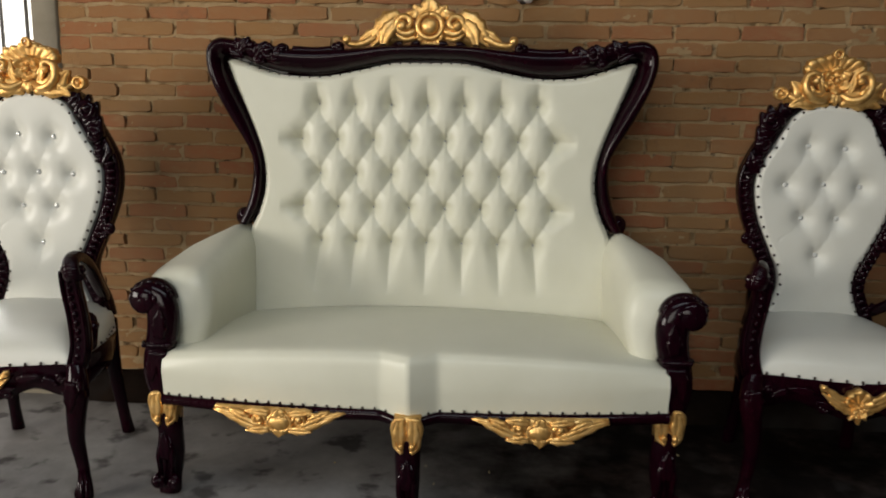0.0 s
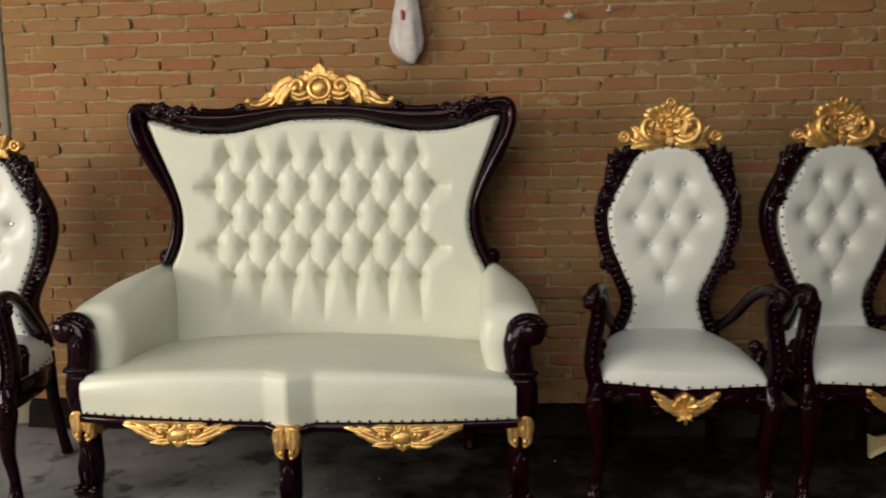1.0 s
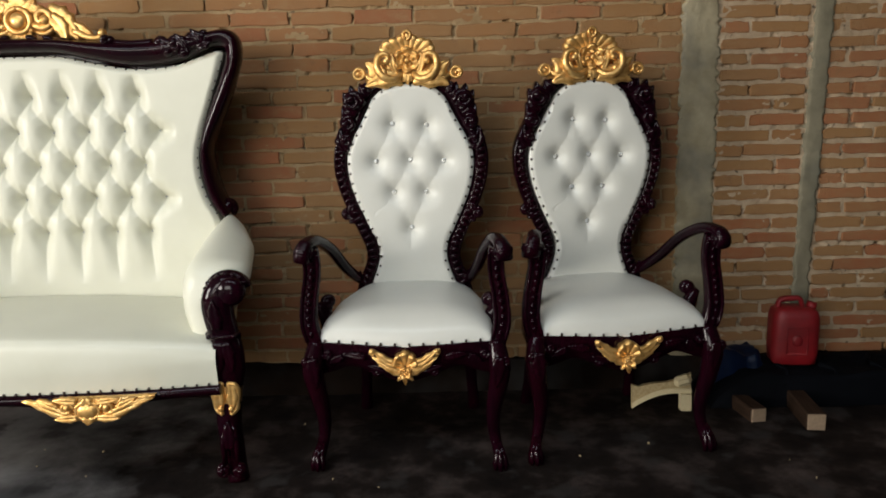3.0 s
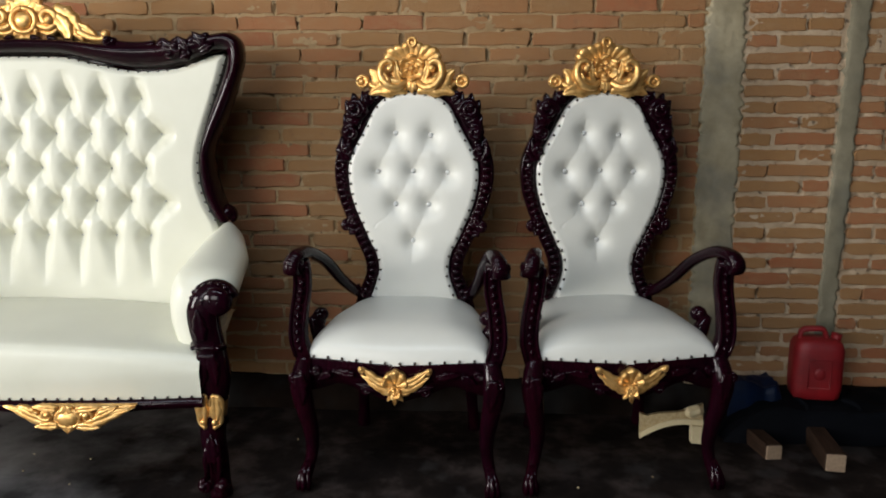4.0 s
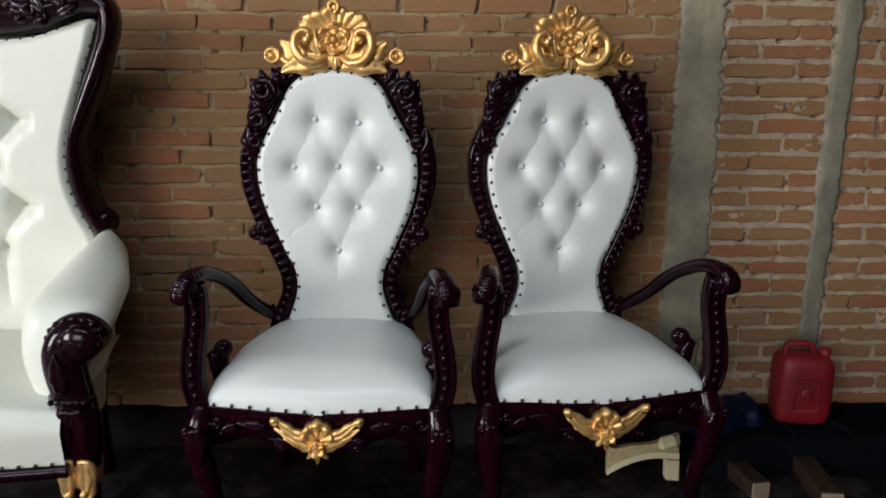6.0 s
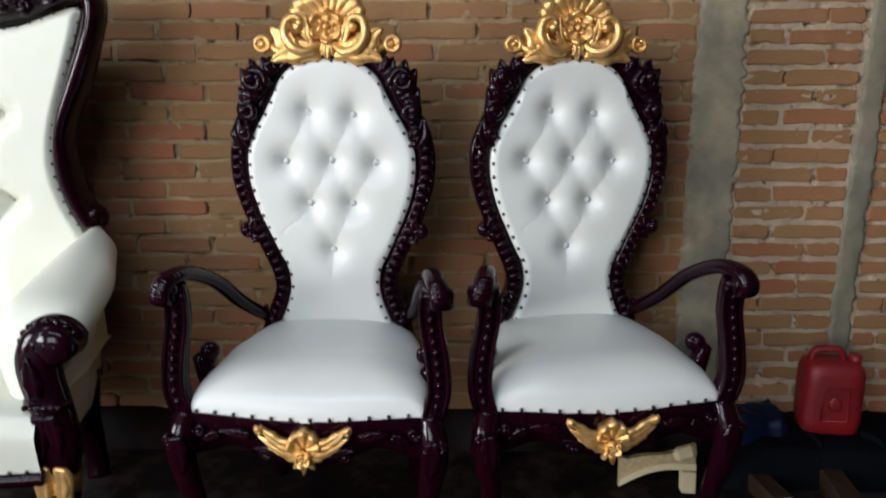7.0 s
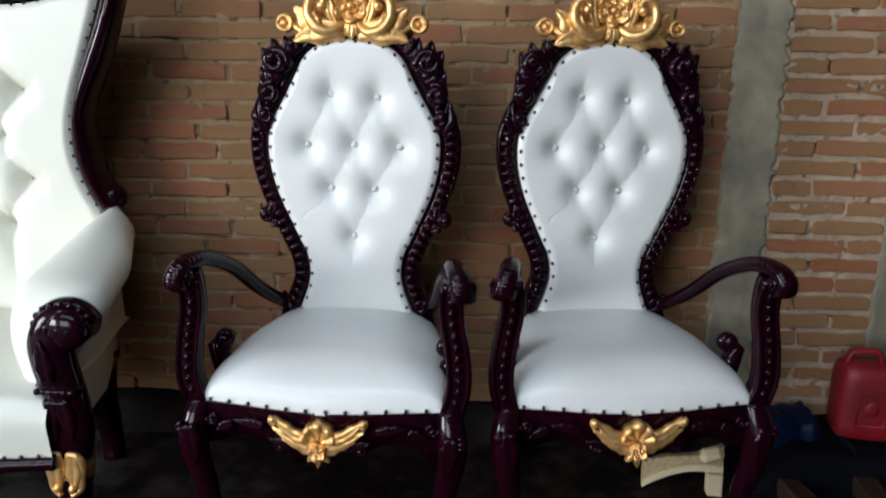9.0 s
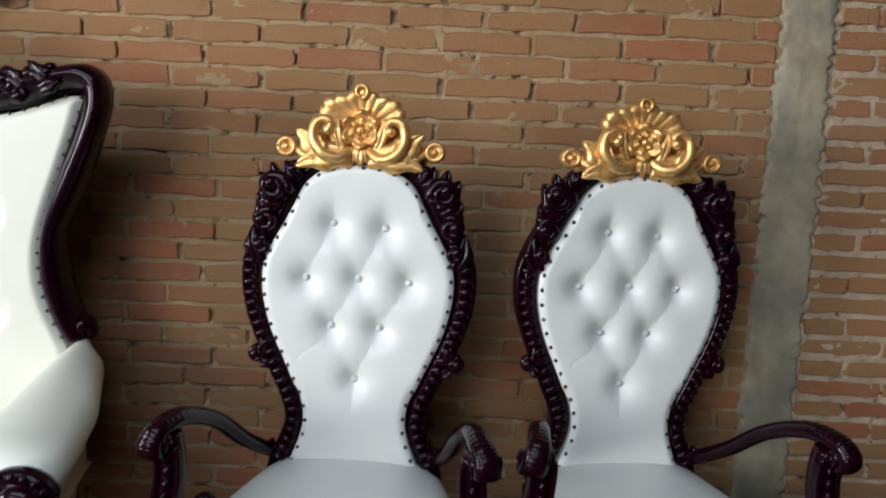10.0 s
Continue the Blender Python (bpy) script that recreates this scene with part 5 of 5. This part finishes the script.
block(bm, -7.3, 5.3, -2.5, 0.45, 3.2, 3.28)
block(bm, -7.3, -2.6, -3.7, -2.5, 3.2, 3.28)
block(bm, 0.8, 5.3, -3.7, -2.5, 3.2, 3.28)
tagged(part("ceiling", bm, ROOF, None, "unseen dark roof added to cut bounce, with an opening for the roof fill lamp", False), kind="structure", category="ceiling")

# pillar cast into the wall, with ragged edges, and a narrow filled chase further on
def pillar_depth(x, z):
    half = 0.074 + 0.007 * value_noise(x, z, 0.5, 0.045, 11) + 0.011 * value_noise(x, z, 0.03, 0.014, 12) + 0.004 * value_noise(x, z, 0.9, 0.25, 13)
    inside = half - np.abs(x - 1.136)
    face = -0.0085 + 0.0022 * value_noise(x, z, 0.05, 0.07, 14) + 0.0012 * value_noise(x, z, 0.016, 0.016, 15)
    return np.where(inside > 0, face + 0.004 * np.exp(-inside / 0.012), 0.004 + np.clip(-inside / 0.02, 0, 1) * 0.018)


def chase_depth(x, z):
    half = 0.034 + 0.004 * value_noise(x, z, 0.5, 0.05, 21) + 0.006 * value_noise(x, z, 0.03, 0.02, 22)
    inside = half - np.abs(x - 1.592 - 0.021 * (z - 0.4))
    face = -0.009 + 0.003 * value_noise(x, z, 0.04, 0.06, 24)
    return np.where(inside > 0, face + 0.004 * np.exp(-inside / 0.010), 0.004 + np.clip(-inside / 0.02, 0, 1) * 0.018)


tagged(sheet("trim_pillar", 1.030, 1.242, 0.0, 3.2, 0.006, pillar_depth, PILLAR, None, "grey concrete pillar cast flush into the brick wall", "structure"), category="pillar", label="grey concrete pillar cast flush into the brick wall", kind="structure")
tagged(sheet("trim_chase", 1.535, 1.700, 0.1, 3.2, 0.006, chase_depth, CHASE, None, "narrow cement-filled chase in the brick wall", "structure"), category="trim", label="narrow cement-filled chase in the brick wall", kind="structure")

# low strip along the wall, its near-black colour standing in for shade
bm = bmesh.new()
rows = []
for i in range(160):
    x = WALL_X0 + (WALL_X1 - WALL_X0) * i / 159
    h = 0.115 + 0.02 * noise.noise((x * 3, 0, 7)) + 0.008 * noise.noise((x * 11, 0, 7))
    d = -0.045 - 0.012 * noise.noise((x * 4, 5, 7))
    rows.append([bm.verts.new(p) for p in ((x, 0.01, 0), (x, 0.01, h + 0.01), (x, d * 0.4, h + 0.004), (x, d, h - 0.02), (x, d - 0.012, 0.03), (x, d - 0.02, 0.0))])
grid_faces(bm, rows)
tagged(part("trim_footing", bm, FOOTING_SHADE, None, "rough low strip along the wall foot, shade put into its near-black colour"), kind="structure", category="trim")

# ---- things by the wall ----
# red jerry can standing on tarpaulin
can = thing("jerry_can", "scuffed red plastic jerry can standing on tarpaulin", "jerry can")
bm = bmesh.new()
rows = []
for z, w, d in ((0.0, 0.082, 0.045), (0.012, 0.098, 0.060), (0.05, 0.103, 0.065), (0.15, 0.104, 0.066), (0.20, 0.103, 0.065), (0.225, 0.094, 0.058), (0.238, 0.072, 0.042)):
    ring = []
    for k in range(32):
        a = 2 * math.pi * k / 32
        c, s = math.cos(a), math.sin(a)
        q = (abs(c) ** 5 + abs(s) ** 5) ** -0.2
        ring.append(bm.verts.new((w * c * q, d * s * q, z)))
    rows.append(ring)
grid_faces(bm, rows, close=True)
bm.faces.new(rows[0])
bm.faces.new(rows[-1])
can_body = part("body", bm, CAN_RED, can)
bm = bmesh.new()
for x0, x1, z0, z1 in ((-0.045, 0.045, 0.055, 0.165),):
    sweep(bm, [(x0, -0.067, z0), (x1, -0.067, z0), (x1, -0.067, z1), (x0, -0.067, z1), (x0, -0.067, z0)], 0.004, 0.002, 6)
ball(bm, (0, -0.066, 0.11), 0.024, 12, 8, (1, 0.2, 1))
part("panel_rib", bm, CAN_RED, can_body)
bm = bmesh.new()
sweep(bm, spline([(-0.075, 0, 0.225), (-0.065, 0, 0.262), (-0.02, 0, 0.270), (0.02, 0, 0.268), (0.035, 0, 0.232)], 20), 0.011, 0.015, 8)
part("grip", bm, CAN_RED, can)
bm = bmesh.new()
sweep(bm, [(0.072, 0, 0.222), (0.076, 0, 0.255)], 0.022, None, 12, (0, 1, 0))
part("cap", bm, CAN_RED, can)
can.matrix_basis = pose(1.502, -0.155, 0.132, 0, 0, -8) @ Matrix.Diagonal((0.86, 1, 0.98, 1))

# tarpaulin heap over the timbers
def heap(name, label, mat, x0, x1, y0, y1, h, seed):
    bm = bmesh.new()
    nx, ny = 50, 26
    rows = []
    for i in range(nx):
        u = i / (nx - 1)
        row = []
        for j in range(ny):
            v = j / (ny - 1)
            x = x0 + (x1 - x0) * u + 0.02 * noise.noise((u * 5, v * 5, seed))
            y = y0 + (y1 - y0) * v + 0.02 * noise.noise((u * 5, v * 5, seed + 9))
            rim = min(u, 1 - u, v) * 9
            z = h * min(1, rim) ** 0.6 + (0.020 * noise.noise((x * 9, y * 9, seed)) + 0.010 * noise.noise((x * 26, y * 26, seed))) * min(1, rim)
            row.append(bm.verts.new((x, y, max(0.004, z))))
        rows.append(row)
    grid_faces(bm, rows)
    return tagged(part(name, bm, mat, None, label), category="tarpaulin")


tarp = heap("tarpaulin", "crumpled black plastic tarpaulin over timbers by the wall", TARP, 1.13, 2.5, -0.31, -0.065, 0.125, 3.1)
for k in range(5):
    x = 1.42 + 0.19 * k
    bm = bmesh.new()
    sweep(bm, spline([(x, -0.285, 0.085), (x + 0.03, -0.24, 0.122), (x + 0.01 - 0.02 * (k % 2), -0.17, 0.132), (x + 0.05, -0.09, 0.128)], 16), np.linspace(0.006, 0.016, 16), 0.010, 7)
    part("fold", bm, TARP, tarp)
heap("blue_sheet", "folded dark blue plastic sheet on the tarpaulin", TARP_BLUE, 1.17, 1.385, -0.21, -0.07, 0.185, 8.4)


def timber(name, label, mat, length, wide, high, m):
    ob = thing(name, label, "timber")
    bm = bmesh.new()
    block(bm, -wide / 2, wide / 2, 0.004, length, 0, high, 0.005)
    part("body", bm, mat, ob, "dark weathered sides", False)
    bm = bmesh.new()
    block(bm, -wide / 2 + 0.003, wide / 2 - 0.003, 0, 0.012, 0.003, high - 0.003, 0.002)
    part("cut_end", bm, CUT_END, ob, "paler sawn end grain", False)
    ob.matrix_basis = m
    return ob


timber("timber", "short dark weathered timber with a pale sawn end on the floor", BEAM, 0.30, 0.062, 0.056, pose(1.266, -0.440, 0, 0, 0, 9))
timber("timber", "short brown weathered timber on the floor", BEAM, 0.24, 0.068, 0.066, pose(1.440, -0.522, 0, 0, 0, -6))

# pale sawn offcuts under the chair
bracket = thing("wood_offcut", "pale curved sawn wood offcut on a small block under a chair", "offcut")


def curved_strip(bm, low, high, y0, y1, n=24):
    a, b = [], []
    for i in range(n):
        u = i / (n - 1)
        x = -0.115 + 0.225 * u
        a.append((bm.verts.new((x, y0, low(u))), bm.verts.new((x, y0, high(u)))))
        b.append((bm.verts.new((x, y1, low(u))), bm.verts.new((x, y1, high(u)))))
    grid_faces(bm, [[p[0] for p in a], [p[1] for p in a], [p[1] for p in b], [p[0] for p in b], [p[0] for p in a]])
    for p, q in ((a[0], b[0]), (a[-1], b[-1])):
        bm.faces.new((p[0], p[1], q[1], q[0]))


arc = lambda u: 0.003 + 0.062 * math.sin(math.pi / 2 * min(1.0, u * 1.35)) ** 0.9
bm = bmesh.new()
curved_strip(bm, lambda u: arc(u) + 0.004, lambda u: 0.074 + 0.064 * u + 0.022 * max(0.0, 1 - u / 0.12) + 0.006 * math.sin(7 * u), -0.010, 0.020)
board = part("curved_board", bm, PINE_STAINED, bracket, "tan board face with brown stains", smooth=False)
bm = bmesh.new()
curved_strip(bm, arc, lambda u: arc(u) + 0.020, -0.018, 0.016)
part("sawn_edge", bm, PINE, board, smooth=False)
bm = bmesh.new()
block(bm, 0.066, 0.108, -0.034, 0.012, 0.0, 0.066, 0.003)
part("block", bm, PINE, bracket, smooth=False)
bm = bmesh.new()
block(bm, 0.044, 0.112, -0.028, 0.018, 0.092, 0.134, 0.014, 1, Matrix.Rotation(radians(-18), 4, "Y"))
part("chip", bm, PINE, bracket, smooth=False)
bracket.matrix_basis = pose(0.946, -0.292, 0.0, -10, 0, -6)

# chips of pale wood and paint scattered over the floor
bm = bmesh.new()
rng = random.Random(21)
for k in range(24):
    x, y, r = rng.uniform(-1.9, 1.7), rng.uniform(-1.35, -0.35), rng.uniform(0.0018, 0.0042)
    block(bm, x - r, x + r, y - r * 0.6, y + r * 0.6, 0.0, 0.003, 0.0, 1, Matrix.Rotation(rng.uniform(0, 3.1), 4, "Z"))
tagged(part("wood_chips", bm, PINE_STAINED, None, "small pale wood chips scattered on the dark floor", False), category="chips", kind="stuff")

# plastic bag on a nail
bag = thing("plastic_bag", "thin white carrier bag hanging from a nail", "bag")
bm = bmesh.new()
rows = []
for i in range(30):
    t = i / 29
    z = 0.36 * t
    w = np.interp(t, [0, 0.04, 0.10, 0.22, 0.45, 0.7, 1], [0.034, 0.050, 0.062, 0.071, 0.060, 0.042, 0.034])
    d = np.interp(t, [0, 0.1, 0.35, 0.7, 1], [0.014, 0.030, 0.036, 0.022, 0.012])
    ring = []
    for k in range(26):
        a = 2 * math.pi * k / 26
        f = 1 + 0.22 * noise.noise((3 * math.cos(a), 3 * math.sin(a), t * 2.2)) + 0.07 * math.sin(5 * a + 3 * t)
        ring.append(bm.verts.new((w * f * math.cos(a) + 0.01 * t + 0.012 * (1 - t) ** 8, d * f * math.sin(a), z + 0.014 * math.sin(2 * a + 1) * (1 - t))))
    rows.append(ring)
grid_faces(bm, rows, close=True)
bm.faces.new(rows[0])
part("bag_body", bm, FILM, bag)
bm = bmesh.new()
for s in (-1, 1):
    sweep(bm, spline([(s * 0.015 + 0.01, 0, 0.35), (s * 0.012 + 0.01, 0.01, 0.40), (0.01, 0.03, 0.44)], 8), 0.008, 0.003, 6)
part("handle_loop", bm, FILM, bag)
bm = bmesh.new()
block(bm, -0.016, -0.002, -0.040, -0.030, 0.165, 0.205, 0.003)
part("print_mark", bm, PRINT_RED, bag, smooth=False)
bag.matrix_basis = pose(-1.045, -0.055, 1.635)


def nail_in_wall(x, z, size, label):
    bm = bmesh.new()
    sweep(bm, [(x, 0.02, z), (x, -0.03, z + 0.004), (x, -0.045, z + 0.012)], 0.0035, None, 6)
    ball(bm, (x, -0.035, z - size * 0.4), size, 8, 6, (1.3, 0.8, 0.7))
    return tagged(part("wall_nail", bm, CRYSTAL, None, label), category="nail")


nail_in_wall(-0.363, 1.815, 0.018, "bent nail with a scrap of white film")
nail_in_wall(-0.199, 1.829, 0.008, "small bent nail in the brick wall")
bm = bmesh.new()
sweep(bm, [(-1.03, 0.02, 2.07), (-1.03, -0.05, 2.075)], 0.004, None, 6)
tagged(part("bag_nail", bm, STEEL, None, "steel nail holding the carrier bag"), category="nail")

# ---- bricks ----
def brick_shape(bm, m, rng, w, h, depth=0.030):
    """One clay brick with a chamfer and a slightly broken outline."""
    c = 0.003
    run = [(-0.98, -0.9), (-0.7, -1), (-0.4, -1), (0, -1), (0.3, -1), (0.7, -1), (0.98, -0.9), (1, 0), (0.98, 0.9), (0.7, 1), (0.35, 1), (0, 1), (-0.3, 1), (-0.7, 1), (-0.98, 0.9), (-1, 0)]
    outer = [(x * w / 2 + rng.uniform(-0.005, 0.004), z * h / 2 + rng.uniform(-0.0034, 0.0030)) for x, z in run]
    tilt = rng.uniform(-0.0015, 0.0015)
    back = [bm.verts.new(m @ Vector((x, depth, z))) for x, z in outer]
    lip = [bm.verts.new(m @ Vector((x, c * 0.8, z))) for x, z in outer]
    face = [bm.verts.new(m @ Vector((x - px * c, tilt * px, z - pz * c))) for (x, z), (px, pz) in zip(outer, run)]
    grid_faces(bm, [back, lip, face], close=True)
    bm.faces.new(face)


rng = random.Random(3)
shapes = {}
rest = bmesh.new()
single = 0
for x, z, w, h in sites:
    proud = rng.uniform(-0.0042, 0.0012)
    if -1.0 < x < 1.56 and 0.95 < z < 1.78 and single < 300 and w > 0.20:
        key = rng.randrange(9)
        if key not in shapes:
            bm = bmesh.new()
            brick_shape(bm, Matrix(), rng, 0.230, 0.0455)
            me = bpy.data.meshes.new("brick")
            bmesh.ops.recalc_face_normals(bm, faces=bm.faces)
            bm.to_mesh(me)
            bm.free()
            me.materials.append(CLAY_PIECE)
            shapes[key] = me
        ob = new("brick", shapes[key])
        ob.parent = wall
        ob.matrix_basis = Matrix.LocRotScale((x, proud, z), Euler((0, rng.uniform(-0.008, 0.008), 0)), (w / 0.230, 1, h / 0.0455))
        single += 1
    else:
        brick_shape(rest, Matrix.Translation((x, proud, z)) @ Matrix.Rotation(rng.uniform(-0.008, 0.008), 4, "Y"), rng, w, h)
part("brickwork", rest, CLAY_REST, wall, "rest of the brick courses", False, "stuff")
